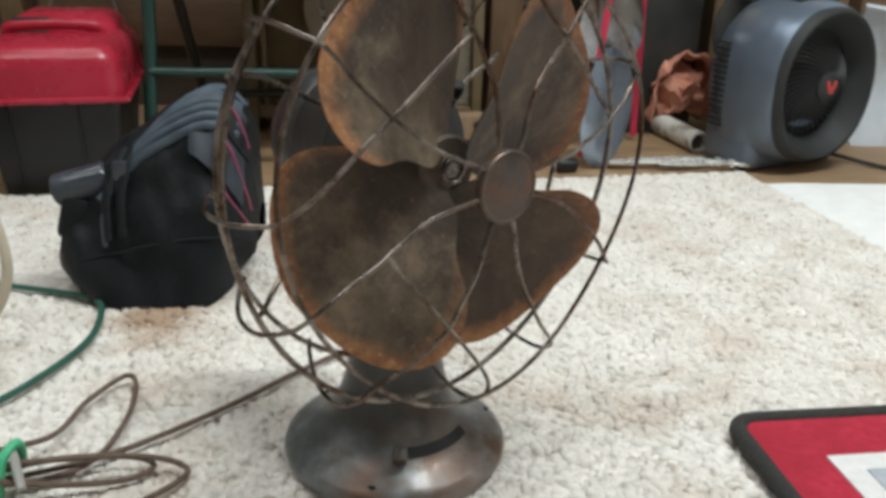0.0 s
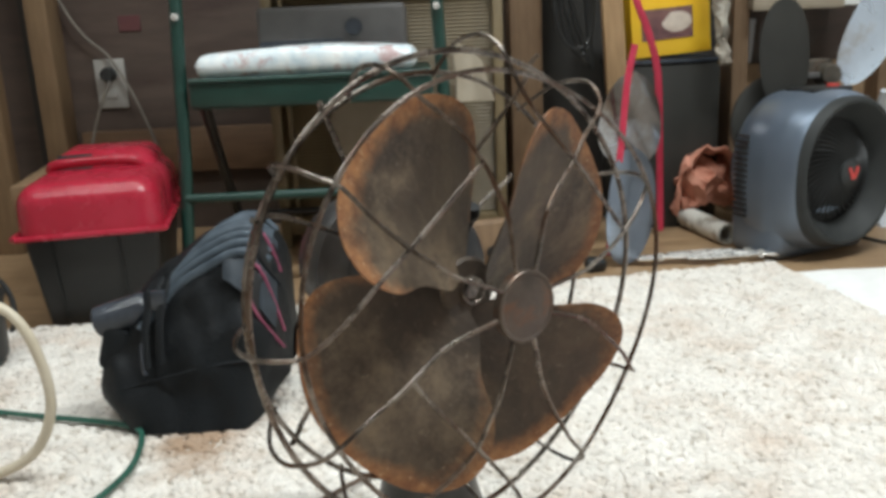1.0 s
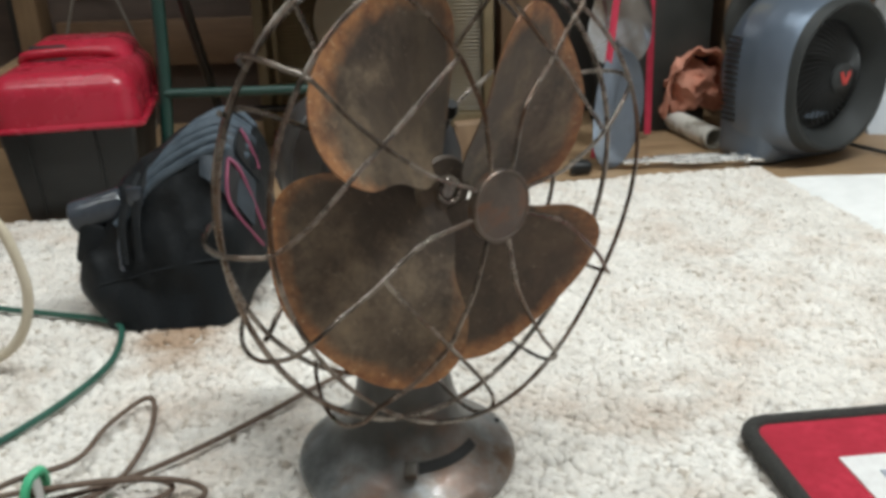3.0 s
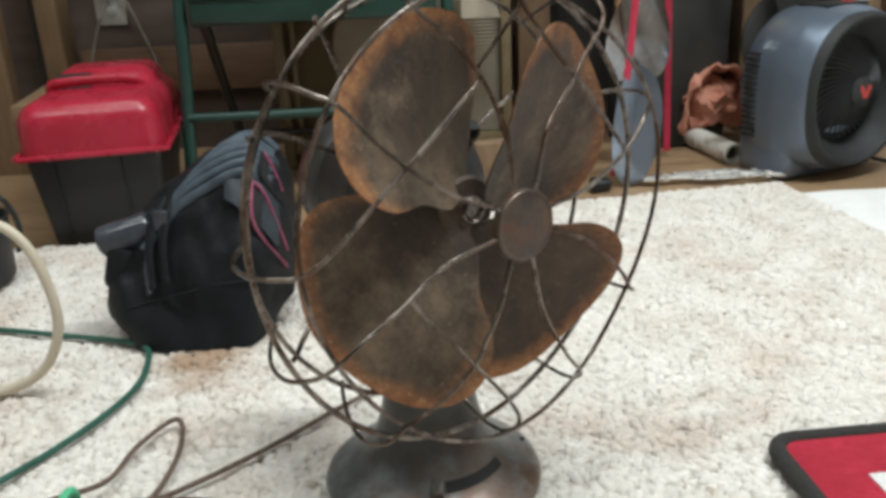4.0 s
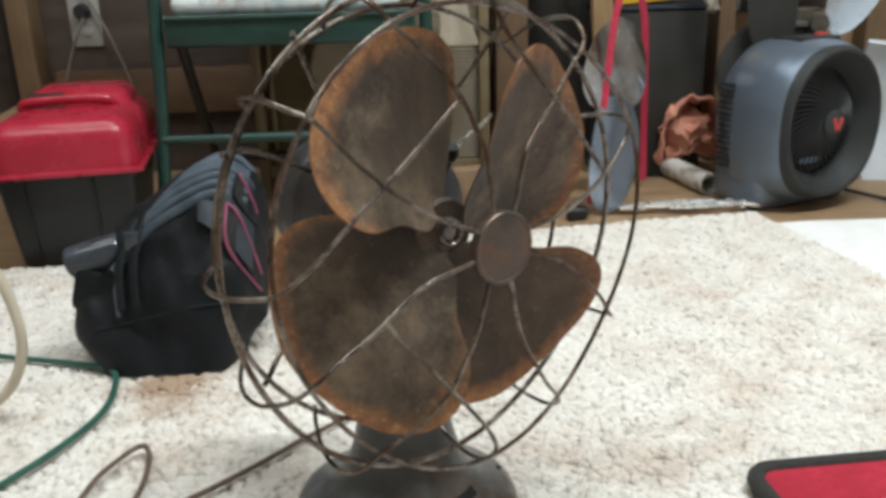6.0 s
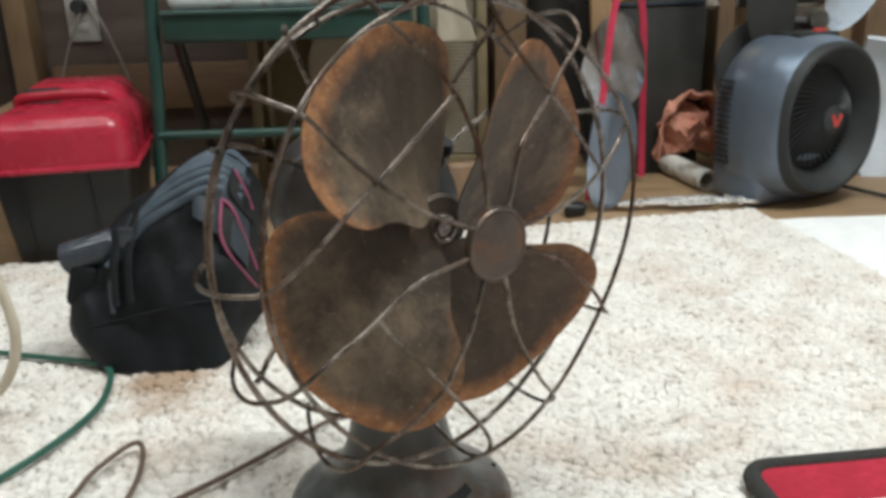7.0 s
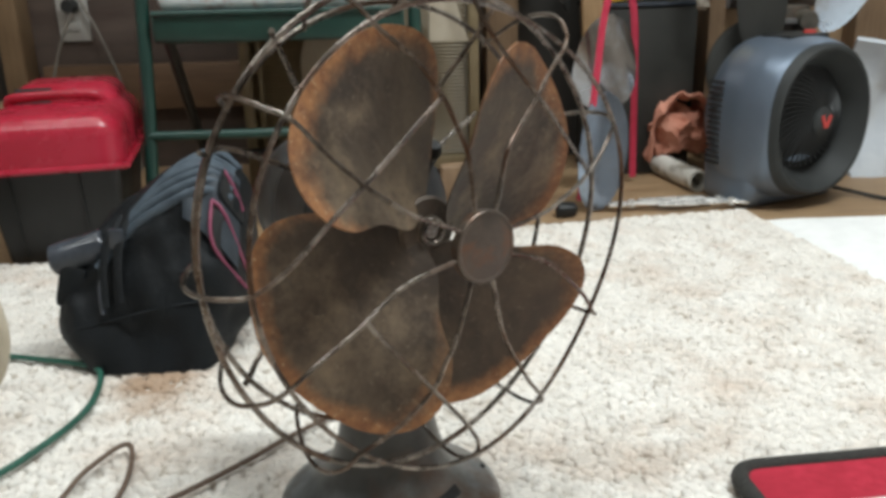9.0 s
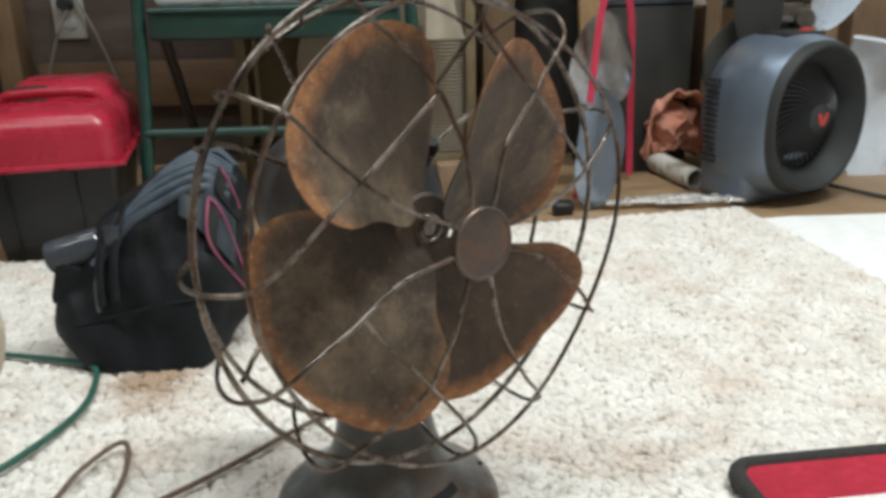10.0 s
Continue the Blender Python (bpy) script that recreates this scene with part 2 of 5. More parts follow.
M = {
    "blade": rust_blade(),
    "wire": surf("oxidised_steel_wire", (0.065, 0.052, 0.043), (0.34, 0.30, 0.26), 50, 0.27, 0.85, 0.3, 300, (0.10, 0.052, 0.030), 12, 0.55, 0.08, depth=0.0006),
    "castiron": surf("olive_black_enamel_iron", (0.042, 0.037, 0.029), (0.095, 0.088, 0.074), 30, 0.45, 0.15, 0.3, 120, (0.085, 0.052, 0.034), 18, 0.55, 0.10, spec=0.4, depth=0.001),
    # the pale grey holds the skirt's sheen as well as its wear
    "castworn": surf("grey_sheen_worn_iron", (0.12, 0.127, 0.125), (0.28, 0.297, 0.30), 34, 0.38, 0.35, 0.35, 120, (0.135, 0.085, 0.055), 15, 0.58, 0.09, coat=0.1, depth=0.001),
    "motoriron": surf("dark_grey_enamel_iron", (0.06, 0.064, 0.07), (0.11, 0.116, 0.124), 22, 0.36, 0.4, 0.2, 120, (0.045, 0.04, 0.036), 11, 0.56, 0.08, depth=0.001),
    "brass": surf("dulled_brass", (0.075, 0.058, 0.047), (0.15, 0.118, 0.092), 30, 0.42, 0.5, 0.25, 150, (0.17, 0.085, 0.05), 36, 0.58, 0.06, depth=0.0008),
    "black": surf("plain_black", (0.006, 0.006, 0.006), (0.012, 0.012, 0.012), 40, 0.7, 0, 0.1),
    "pile": surf("cream_wool_pile", (0.70, 0.655, 0.595), (0.80, 0.765, 0.71), 14, 0.95, 0, 0, c3=(0.62, 0.525, 0.445), s3=9, t3=0.60, w3=0.12, island=0.10),
    "rugback": surf("rug_backing", (0.56, 0.51, 0.45), (0.64, 0.59, 0.52), 60, 0.95, 0, 0.5, 260, (0.42, 0.36, 0.30), 22, 0.66, 0.05),
    "whiterug": surf("white_cotton_sheet", (0.83, 0.83, 0.81), (0.90, 0.90, 0.88), 25, 0.9, 0, 0.4, 60, depth=0.004),
    "floorwood": surf("worn_plywood_floor", (0.27, 0.17, 0.09), (0.36, 0.24, 0.135), 9, 0.55, 0, 0.2, 60, (0.17, 0.10, 0.055), 5, 0.62, 0.1, stretch=(1, 8, 1)),
    "studlight": surf("pine_stud", (0.17, 0.108, 0.058), (0.23, 0.148, 0.080), 10, 0.65, 0, 0.2, 80, (0.18, 0.11, 0.06), 6, 0.62, 0.1, stretch=(9, 9, 1)),
    "studdark": surf("old_brown_stud", (0.17, 0.105, 0.06), (0.24, 0.155, 0.09), 10, 0.7, 0, 0.25, 80, stretch=(9, 9, 1)),
    "batten": surf("pale_pine_batten", (0.36, 0.225, 0.115), (0.46, 0.30, 0.16), 10, 0.65, 0, 0.2, 80, stretch=(9, 9, 1)),
    "plank": surf("orange_brown_plank", (0.115, 0.064, 0.034), (0.155, 0.09, 0.048), 10, 0.6, 0, 0.2, 80, stretch=(1, 9, 9)),
    "wall": surf("dark_red_brown_boarding", (0.062, 0.043, 0.034), (0.086, 0.060, 0.047), 8, 0.6, 0, 0.2, 60, (0.05, 0.03, 0.024), 3, 0.6, 0.1, stretch=(1, 5, 5)),
    "plaster": surf("grey_white_plaster", (0.68, 0.67, 0.65), (0.74, 0.73, 0.71), 10, 0.9, 0, 0.2, 60),
    "darkvoid": surf("near_black_gap", (0.032, 0.03, 0.027), (0.046, 0.043, 0.039), 12, 0.85, 0, 0.2, 40),
    "green": surf("dark_green_enamel", (0.009, 0.036, 0.028), (0.013, 0.048, 0.037), 20, 0.35, 0.0, 0.1, 120, depth=0.0005),
    "blackpaint": surf("black_tube_enamel", (0.012, 0.013, 0.013), (0.03, 0.03, 0.03), 30, 0.4, 0, 0.1),
    "cushion": surf("faded_floral_vinyl", (0.55, 0.66, 0.72), (0.84, 0.87, 0.86), 30, 0.30, 0, 0.2, 40, (0.50, 0.36, 0.36), 16, 0.57, 0.04, depth=0.003),
    "redplastic": surf("red_moulded_plastic", (0.36, 0.014, 0.032), (0.43, 0.022, 0.048), 14, 0.27, 0, 0.1, 200, depth=0.0006),
    "blackplastic": surf("black_moulded_plastic", (0.010, 0.011, 0.011), (0.017, 0.018, 0.018), 18, 0.5, 0, 0.15, 160, depth=0.0008),
    "nylon": surf("black_nylon_cloth", (0.006, 0.0065, 0.007), (0.010, 0.011, 0.012), 40, 0.55, 0, 0.5, 300, (0.010, 0.013, 0.016), 3.5, 0.52, 0.16, spec=0.2, depth=0.003),
    "webbing": surf("blue_grey_webbing", (0.040, 0.056, 0.074), (0.075, 0.100, 0.126), 50, 0.65, 0, 0.4, 300, depth=0.001),
    "panelcloth": surf("dark_blue_grey_cloth", (0.020, 0.027, 0.036), (0.036, 0.047, 0.060), 40, 0.6, 0, 0.4, 200, depth=0.001),
    "magenta": surf("magenta_piping", (0.24, 0.05, 0.10), (0.32, 0.08, 0.14), 40, 0.6, 0, 0.1),
    "greyrubber": surf("grey_plastic", (0.030, 0.035, 0.043), (0.052, 0.060, 0.074), 30, 0.22, 0, 0.1),
    "heater": surf("satin_charcoal_plastic", (0.14, 0.178, 0.232), (0.16, 0.20, 0.258), 16, 0.36, 0.5, 0.08, 300, coat=0.15, spec=0.7, depth=0.0004),
    "heaterdark": surf("matt_charcoal_plastic", (0.026, 0.028, 0.028), (0.034, 0.036, 0.035), 18, 0.6, 0, 0.08, 300, spec=0.3, depth=0.0004),
    "redlogo": surf("red_paint", (0.46, 0.035, 0.03), (0.54, 0.055, 0.045), 20, 0.5, 0, 0),
    "beige": surf("aged_beige_plastic", (0.155, 0.115, 0.060), (0.20, 0.152, 0.084), 20, 0.5, 0, 0.1, 120, (0.16, 0.125, 0.075), 5, 0.6, 0.1),
    "beigepale": surf("pale_beige_card", (0.27, 0.225, 0.165), (0.33, 0.28, 0.21), 14, 0.7, 0, 0.1, 90),
    "yellow": surf("yellow_printed_card", (0.78, 0.46, 0.015), (0.84, 0.52, 0.03), 14, 0.45, 0, 0.05),
    "picture": surf("brown_purple_print", (0.10, 0.045, 0.05), (0.20, 0.10, 0.09), 30, 0.45, 0, 0),
    "picturepale": surf("pale_print", (0.48, 0.40, 0.34), (0.58, 0.5, 0.42), 40, 0.45, 0, 0),
    "alu": surf("dull_aluminium", (0.52, 0.60, 0.70), (0.62, 0.70, 0.80), 20, 0.30, 0.6, 0.1, 150, (0.42, 0.42, 0.42), 9, 0.64, 0.08, depth=0.0005),
    "polished": surf("worn_polished_aluminium", (0.25, 0.30, 0.38), (0.33, 0.385, 0.47), 9, 0.16, 0.95, 0.08, 120, (0.26, 0.28, 0.31), 14, 0.62, 0.1, depth=0.0004),
    "palecloth": surf("pale_blue_grey_cloth", (0.50, 0.53, 0.57), (0.60, 0.63, 0.66), 14, 0.85, 0, 0.4, 60, (0.40, 0.41, 0.42), 7, 0.6, 0.1),
    # brown that the blade mirrors is put into its base colour
    "browned": surf("aluminium_reflecting_brown", (0.20, 0.175, 0.155), (0.30, 0.27, 0.245), 7, 0.22, 0.9, 0.08, 120, (0.46, 0.49, 0.54), 9, 0.58, 0.1, depth=0.0004),
    "chrome": surf("bright_steel", (0.72, 0.71, 0.68), (0.84, 0.83, 0.80), 40, 0.28, 0.6, 0.1, depth=0.0005),
    "strap": surf("red_nylon_strap", (0.46, 0.02, 0.055), (0.54, 0.035, 0.08), 60, 0.55, 0, 0.2, 300, depth=0.0006),
    "whitetube": surf("scuffed_white_tube", (0.62, 0.60, 0.54), (0.72, 0.70, 0.65), 20, 0.6, 0, 0.1, c3=(0.30, 0.27, 0.22), s3=18, t3=0.53, w3=0.05),
    "terracotta": surf("terracotta_cloth", (0.46, 0.18, 0.115), (0.58, 0.27, 0.19), 30, 0.9, 0, 0.4, 200),
    "creamcloth": surf("cream_dirty_cloth", (0.34, 0.31, 0.26), (0.44, 0.41, 0.35), 20, 0.9, 0, 0.4, 120, (0.15, 0.12, 0.09), 18, 0.54, 0.06),
    "matred": surf("crimson_pile", (0.42, 0.012, 0.035), (0.54, 0.03, 0.06), 120, 0.95, 0, 0.6, 500, (0.36, 0.012, 0.03), 9, 0.6, 0.1, depth=0.004),
    "matblack": surf("black_woven_binding", (0.018, 0.018, 0.016), (0.045, 0.043, 0.038), 300, 0.9, 0, 0.6, 500, depth=0.003),
    "matwhite": surf("white_pile", (0.80, 0.78, 0.76), (0.88, 0.87, 0.85), 120, 0.95, 0, 0.6, 500, depth=0.004),
    "matgrey": surf("blue_grey_pile", (0.42, 0.44, 0.50), (0.52, 0.54, 0.60), 120, 0.95, 0, 0.6, 500, depth=0.004),
    "cordbrown": surf("brown_cloth_cord", (0.10, 0.062, 0.042), (0.16, 0.11, 0.08), 200, 0.7, 0, 0.4, 600, depth=0.0006),
    "cordgreen": surf("green_rubber_cord", (0.016, 0.080, 0.056), (0.026, 0.11, 0.078), 40, 0.4, 0, 0.1),
    "twist": surf("bright_green_tie", (0.05, 0.42, 0.20), (0.08, 0.5, 0.26), 40, 0.5, 0, 0.1),
    "hosebeige": surf("beige_vinyl_hose", (0.56, 0.49, 0.37), (0.64, 0.57, 0.45), 20, 0.45, 0, 0.1),
    "cordgrey": surf("grey_beige_flex", (0.14, 0.122, 0.105), (0.19, 0.17, 0.14), 40, 0.6, 0, 0.1),
    "sticker": surf("faded_red_paper", (0.085, 0.028, 0.03), (0.11, 0.036, 0.036), 40, 0.7, 0, 0.05),
    "cratebrown": surf("dusty_black_board", (0.017, 0.017, 0.014), (0.027, 0.026, 0.022), 14, 0.7, 0, 0.15, 60),
    "casegrey": surf("dusty_grey_plastic", (0.075, 0.07, 0.068), (0.10, 0.095, 0.09), 20, 0.55, 0, 0.1),
    "whiteplastic": surf("ivory_plastic", (0.30, 0.285, 0.265), (0.36, 0.345, 0.315), 20, 0.45, 0, 0.05),
    "lampwhite": surf("white_sheet_metal", (0.78, 0.78, 0.76), (0.82, 0.82, 0.80), 20, 0.5, 0, 0.05),
}
glow = bpy.data.materials.new("lit_tube")
glow.use_nodes = True
glow.node_tree.nodes["Principled BSDF"].inputs["Emission Color"].default_value = (1, 0.97, 0.93, 1)
glow.node_tree.nodes["Principled BSDF"].inputs["Emission Strength"].default_value = 6


def colour_patch(m, centre, reach, colour):
    """A patch of another colour with its own uneven outline in a material."""
    nt = m.node_tree
    bsdf = nt.nodes["Principled BSDF"]
    co = nt.nodes.new("ShaderNodeTexCoord")
    ds = nt.nodes.new("ShaderNodeVectorMath")
    ds.operation = "DISTANCE"
    ds.inputs[1].default_value = centre
    nz = nt.nodes.new("ShaderNodeTexNoise")
    nz.inputs["Scale"].default_value, nz.inputs["Detail"].default_value = 13, 5
    nt.links.new(co.outputs["Object"], nz.inputs["Vector"])
    nt.links.new(co.outputs["Object"], ds.inputs[0])
    ad = nt.nodes.new("ShaderNodeMath")
    ad.operation = "MULTIPLY_ADD"
    ad.inputs[1].default_value = 0.16
    nt.links.new(nz.outputs["Fac"], ad.inputs[0])
    nt.links.new(ds.outputs["Value"], ad.inputs[2])
    mr = nt.nodes.new("ShaderNodeMapRange")
    mr.inputs["From Min"].default_value, mr.inputs["From Max"].default_value = reach + 0.08, reach + 0.02
    mr.inputs["To Max"].default_value = 0.85
    nt.links.new(ad.outputs[0], mr.inputs["Value"])
    mx = nt.nodes.new("ShaderNodeMix")
    mx.data_type = "RGBA"
    mx.inputs[7].default_value = (*colour, 1)
    nt.links.new(mr.outputs["Result"], mx.inputs["Factor"])
    nt.links.new(bsdf.inputs["Base Color"].links[0].from_socket, mx.inputs[6])
    nt.links.new(mx.outputs[2], bsdf.inputs["Base Color"])


# ---- building helpers ----
def thing(name, label, category, m=None, group="", kind=""):
    ob = new(name)
    ob.empty_display_size = 0.02
    if m is not None:
        ob.matrix_world = m
    return tagged(ob, label, category, group, kind)


def finish(name, bm, material, smooth=True):
    me = bpy.data.meshes.new(name)
    bmesh.ops.recalc_face_normals(bm, faces=bm.faces)
    bm.to_mesh(me)
    bm.free()
    me.materials.append(M[material] if isinstance(material, str) else material)
    if smooth:
        me.polygons.foreach_set("use_smooth", [True] * len(me.polygons))
        me.set_sharp_from_angle(angle=radians(38))
    return me


def part(name, bm, material, parent, label="", m=None):
    ob = new(name, finish(name, bm, material))
    ob.parent = parent
    if m is not None:
        ob.matrix_local = m
    return tagged(ob, label)


def solo(name, bm, material, label, category, kind="", group="", m=None):
    ob = new(name, finish(name, bm, material))
    if m is not None:
        ob.matrix_world = m
    return tagged(ob, label, category, group, kind)


def box(x0, x1, y0, y1, z0, z1, bevel=0.0, seg=2, bm=None):
    bm = bm or bmesh.new()
    made = bmesh.ops.create_cube(bm, size=1, matrix=Matrix.Translation(((x0 + x1) / 2, (y0 + y1) / 2, (z0 + z1) / 2)) @ Matrix.Diagonal((x1 - x0, y1 - y0, z1 - z0, 1)))
    if bevel:
        edges = list({e for v in made["verts"] for e in v.link_edges})
        bmesh.ops.bevel(bm, geom=edges, offset=bevel, segments=seg, profile=0.5, affect="EDGES")
    return bm


def lathe(profile, n=48, bm=None, m=None, a0=0.0, a1=360.0):
    """Profile of (radius, height) turned about z."""
    bm = bm or bmesh.new()
    m = m or Matrix.Identity(4)
    full = abs(a1 - a0) >= 360
    k = n if full else n + 1
    rings = []
    for i in range(k):
        a = radians(a0 + (a1 - a0) * i / n)
        rings.append([bm.verts.new(m @ Vector((r * math.cos(a), r * math.sin(a), z))) for r, z in profile])
    for i in range(n):
        p, q = rings[i], rings[(i + 1) % k]
        for j in range(len(profile) - 1):
            bm.faces.new((p[j], q[j], q[j + 1], p[j + 1]))
    bmesh.ops.remove_doubles(bm, verts=bm.verts, dist=1e-6)
    return bm


def smooth_path(pts, step):
    """Catmull-Rom through the points, resampled."""
    pts = [Vector(p) for p in pts]
    out = []
    for i in range(len(pts) - 1):
        p0, p1, p2, p3 = pts[max(i - 1, 0)], pts[i], pts[i + 1], pts[min(i + 2, len(pts) - 1)]
        k = max(2, int((p2 - p1).length / step))
        for j in range(k):
            t = j / k
            out.append(0.5 * (2 * p1 + (p2 - p0) * t + (2 * p0 - 5 * p1 + 4 * p2 - p3) * t * t + (3 * p1 - p0 - 3 * p2 + p3) * t ** 3))
    out.append(pts[-1])
    return out


def sweep(pts, radius, n=8, step=0.006, bm=None, closed=False, smooth=True, flat=1.0):
    """A round (or flattened) bar along a path."""
    bm = bm or bmesh.new()
    path = smooth_path(pts, step) if smooth else [Vector(p) for p in pts]
    if closed:
        path = path[:-1] if (path[0] - path[-1]).length < 1e-5 else path
    k = len(path)
    up = None
    rings = []
    for i in range(k):
        t = (path[(i + 1) % k] - path[i - 1]) if closed or 0 < i < k - 1 else (path[min(i + 1, k - 1)] - path[max(i - 1, 0)])
        t.normalize()
        if up is None:
            up = t.orthogonal().normalized() if flat == 1.0 else ((Vector((0, 0, 1)) - t * t.z) if abs(t.z) < 0.7 else (Vector((0, -1, 0)) + t * t.y)).normalized()
        up = (up - t * up.dot(t)).normalized()
        side = t.cross(up)
        rr = radius(i / max(1, k - 1)) if callable(radius) else radius
        rings.append([bm.verts.new(path[i] + rr * (math.cos(2 * math.pi * j / n) * side + flat * math.sin(2 * math.pi * j / n) * up)) for j in range(n)])
    for i in range(k if closed else k - 1):
        p, q = rings[i], rings[(i + 1) % k]
        for j in range(n):
            bm.faces.new((p[j], p[(j + 1) % n], q[(j + 1) % n], q[j]))
    if not closed:
        bm.faces.new(rings[0])
        bm.faces.new(list(reversed(rings[-1])))
    return bm


def grid_sheet(f, nu, nv, thick=0.0):
    """A sheet f(u, v) -> point, u and v in 0..1, thickened along its normals."""
    bm = bmesh.new()
    vs = [[bm.verts.new(f(i / nu, j / nv)) for j in range(nv + 1)] for i in range(nu + 1)]
    for i in range(nu):
        for j in range(nv):
            bm.faces.new((vs[i][j], vs[i + 1][j], vs[i + 1][j + 1], vs[i][j + 1]))
    if thick:
        bmesh.ops.recalc_face_normals(bm, faces=bm.faces)
        bmesh.ops.solidify(bm, geom=bm.faces, thickness=thick)
    return bm


def rough_up(bm, amount, scale, seed=0.0):
    """Uneven surface by noise."""
    for v in bm.verts:
        p = v.co * scale + Vector((seed, seed * 1.7, seed * 0.6))
        v.co += amount * Vector((noise.noise(p), noise.noise(p + Vector((7, 3, 1))), noise.noise(p + Vector((2, 9, 4)))))
    return bm


# ---- large structure ----
def structure(name, bm, material, label, category):
    return solo(name, bm, material, label, category, kind="structure")


structure("floor", box(-2.6, 2.6, -2.2, 2.12, -0.06, -0.012), "floorwood", "worn brown plywood floor around the rug", "floor")
wall_n = structure("wall_north", box(-2.6, 2.6, 2.06, 2.12, -0.012, CEILING), "wall", "dark red-brown boarded back wall between studs", "wall")
# walls and ceiling out of view are assumed, pale to bounce lamp light
structure("wall_west", box(-2.66, -2.6, -2.2, 2.12, -0.06, CEILING), "plaster", "unseen grey-white side wall, kept pale to bounce light", "wall")
structure("wall_east", box(2.6, 2.66, -2.2, 2.12, -0.06, CEILING), "plaster", "unseen grey-white side wall, kept pale to bounce light", "wall")
structure("wall_south", box(-2.66, 2.66, -2.26, -2.2, -0.06, CEILING), "plaster", "unseen grey-white wall behind the camera, kept pale to bounce light", "wall")
structure("ceiling", box(-2.66, 2.66, -2.26, 2.12, CEILING, CEILING + 0.06), "plaster", "unseen ceiling, kept pale to bounce light", "ceiling")

fixture = thing("ceiling_lamp", "unseen white ceiling strip lamp, the third one an added fill", "lamp", pose(LAMPS[0][0], LAMPS[0][1], CEILING), "ceiling lamps")
part("housing", box(-0.62, 0.62, -0.06, 0.06, -0.05, 0, 0.008), "lampwhite", fixture)
part("tube", sweep([(-0.58, 0, -0.068), (0.58, 0, -0.068)], 0.013, 12, 0.3, smooth=False), glow, fixture, "lit white tube")
# the last copy only houses the added fill, out of view
for lx, ly, lw in LAMPS[1:]:
    copy_thing(fixture, pose(lx, ly, CEILING))


def stud(name, x0, x1, y0, y1, z0, z1, material, label, tilt=0.0):
    ob = solo(name, rough_up(box(0, x1 - x0, 0, y1 - y0, 0, z1 - z0, 0.003), 0.001, 9, x0), material, label, "stud", kind="structure", m=pose(x0, y0, z0, 0, tilt, 0))
    return ob


stud("wall_stud_pine_a", -0.905, -0.855, 1.985, 2.06, -0.012, CEILING, "studlight", "light pine wall stud behind the toolbox")
stud("wall_stud_pine_b", -1.02, -0.935, 1.86, 1.90, -0.012, CEILING, "studlight", "light pine wall stud beside the dark gap")
stud("wall_stud_brown_a", 0.195, 0.268, 1.94, 2.06, -0.012, CEILING, "studdark", "old brown wall stud")
stud("wall_stud_brown_b", 0.705, 0.742, 1.94, 2.06, -0.012, CEILING, "studdark", "narrow brown wall stud beside the rag")
stud("wall_stud_brown_c", 1.06, 1.16, 1.96, 2.06, -0.012, CEILING, "studdark", "old brown wall stud behind the heater")
structure("trim_plank", rough_up(box(-0.835, 0.19, 2.028, 2.06, 0.135, 0.24, 0.003), 0.001, 9), "plank", "orange-brown plank nailed low across the back wall", "plank")
structure("trim_plank_east", rough_up(box(0.75, 2.5, 2.02, 2.06, 0.20, 0.33, 0.003), 0.001, 9, 4), "floorwood", "light brown plank across the wall behind the heater", "plank")
# the gaps' darkness is put into near-black sheets over the wall
structure("gap_sheet", box(-0.944, -0.906, 2.045, 2.06, -0.012, CEILING), "darkvoid", "near-black sheet standing in for the dark gap between two studs", "wall panel")
structure("gap_sheet_east", box(0.269, 0.704, 2.04, 2.06, -0.012, CEILING), "darkvoid", "near-black sheet standing in for the dark gap between brown studs", "wall panel")
structure("sill_board", box(-0.02, 0.02, 0, 0.40, -0.035, 0.012, 0.003), "studlight", "pine board running back to the stud behind the toolbox", "board").matrix_world = pose(-0.742, 1.50, 0.190, 0, 0, 11)

# outlet on the back wall, with two flat cords
outlet = thing("wall_outlet", "ivory double wall outlet with a black plug", "outlet", pose(-0.756, 2.06, 0.352))
part("cover_plate", box(-0.036, 0.036, -0.008, 0, -0.058, 0.058, 0.003), "whiteplastic", outlet)
part("plug", lathe([(0, 0.03), (0.014, 0.03), (0.017, 0.02), (0.017, 0)], 20, m=pose(0, -0.006, 0.022, 90)), "blackplastic", outlet, "round black plug")
part("socket", box(-0.014, 0.014, -0.0105, -0.006, -0.036, -0.012, 0.004), "whiteplastic", outlet)


def cord(name, pts, r, material, label, n=8, step=0.008, category="cord", flat=1.0):
    return solo(name, sweep(pts, r, n, step, flat=flat), material, label, category)


cord("extension_cord", [(-0.92, 2.03, 0.74), (-0.82, 2.035, 0.50), (-0.745, 2.04, 0.41), (-0.69, 2.03, 0.30), (-0.64, 2.0, 0.16), (-0.62, 1.97, 0.0)], 0.0034, "cordgrey", "thin grey-beige cord hanging down the back wall")
cord("plug_cord", [(-0.745, 2.02, 0.36), (-0.77, 2.0, 0.30), (-0.80, 1.98, 0.20), (-0.82, 1.9, 0.06), (-0.80, 1.8, -0.008)], 0.0034, "cordgrey", "grey-beige cord from the wall outlet")

# ---- rug with its tufts, white sheet beside it ----
RUG = pose(0.622, 1.468, 0, 0, 0, 7.5)
RW, RL = 1.56, 1.27


def in_rug(a, b):
    """Point of the rug: a to the left along the far edge, b towards the viewer."""
    return RUG @ Vector((-a, -b, 0))


rng = np.random.default_rng(5)
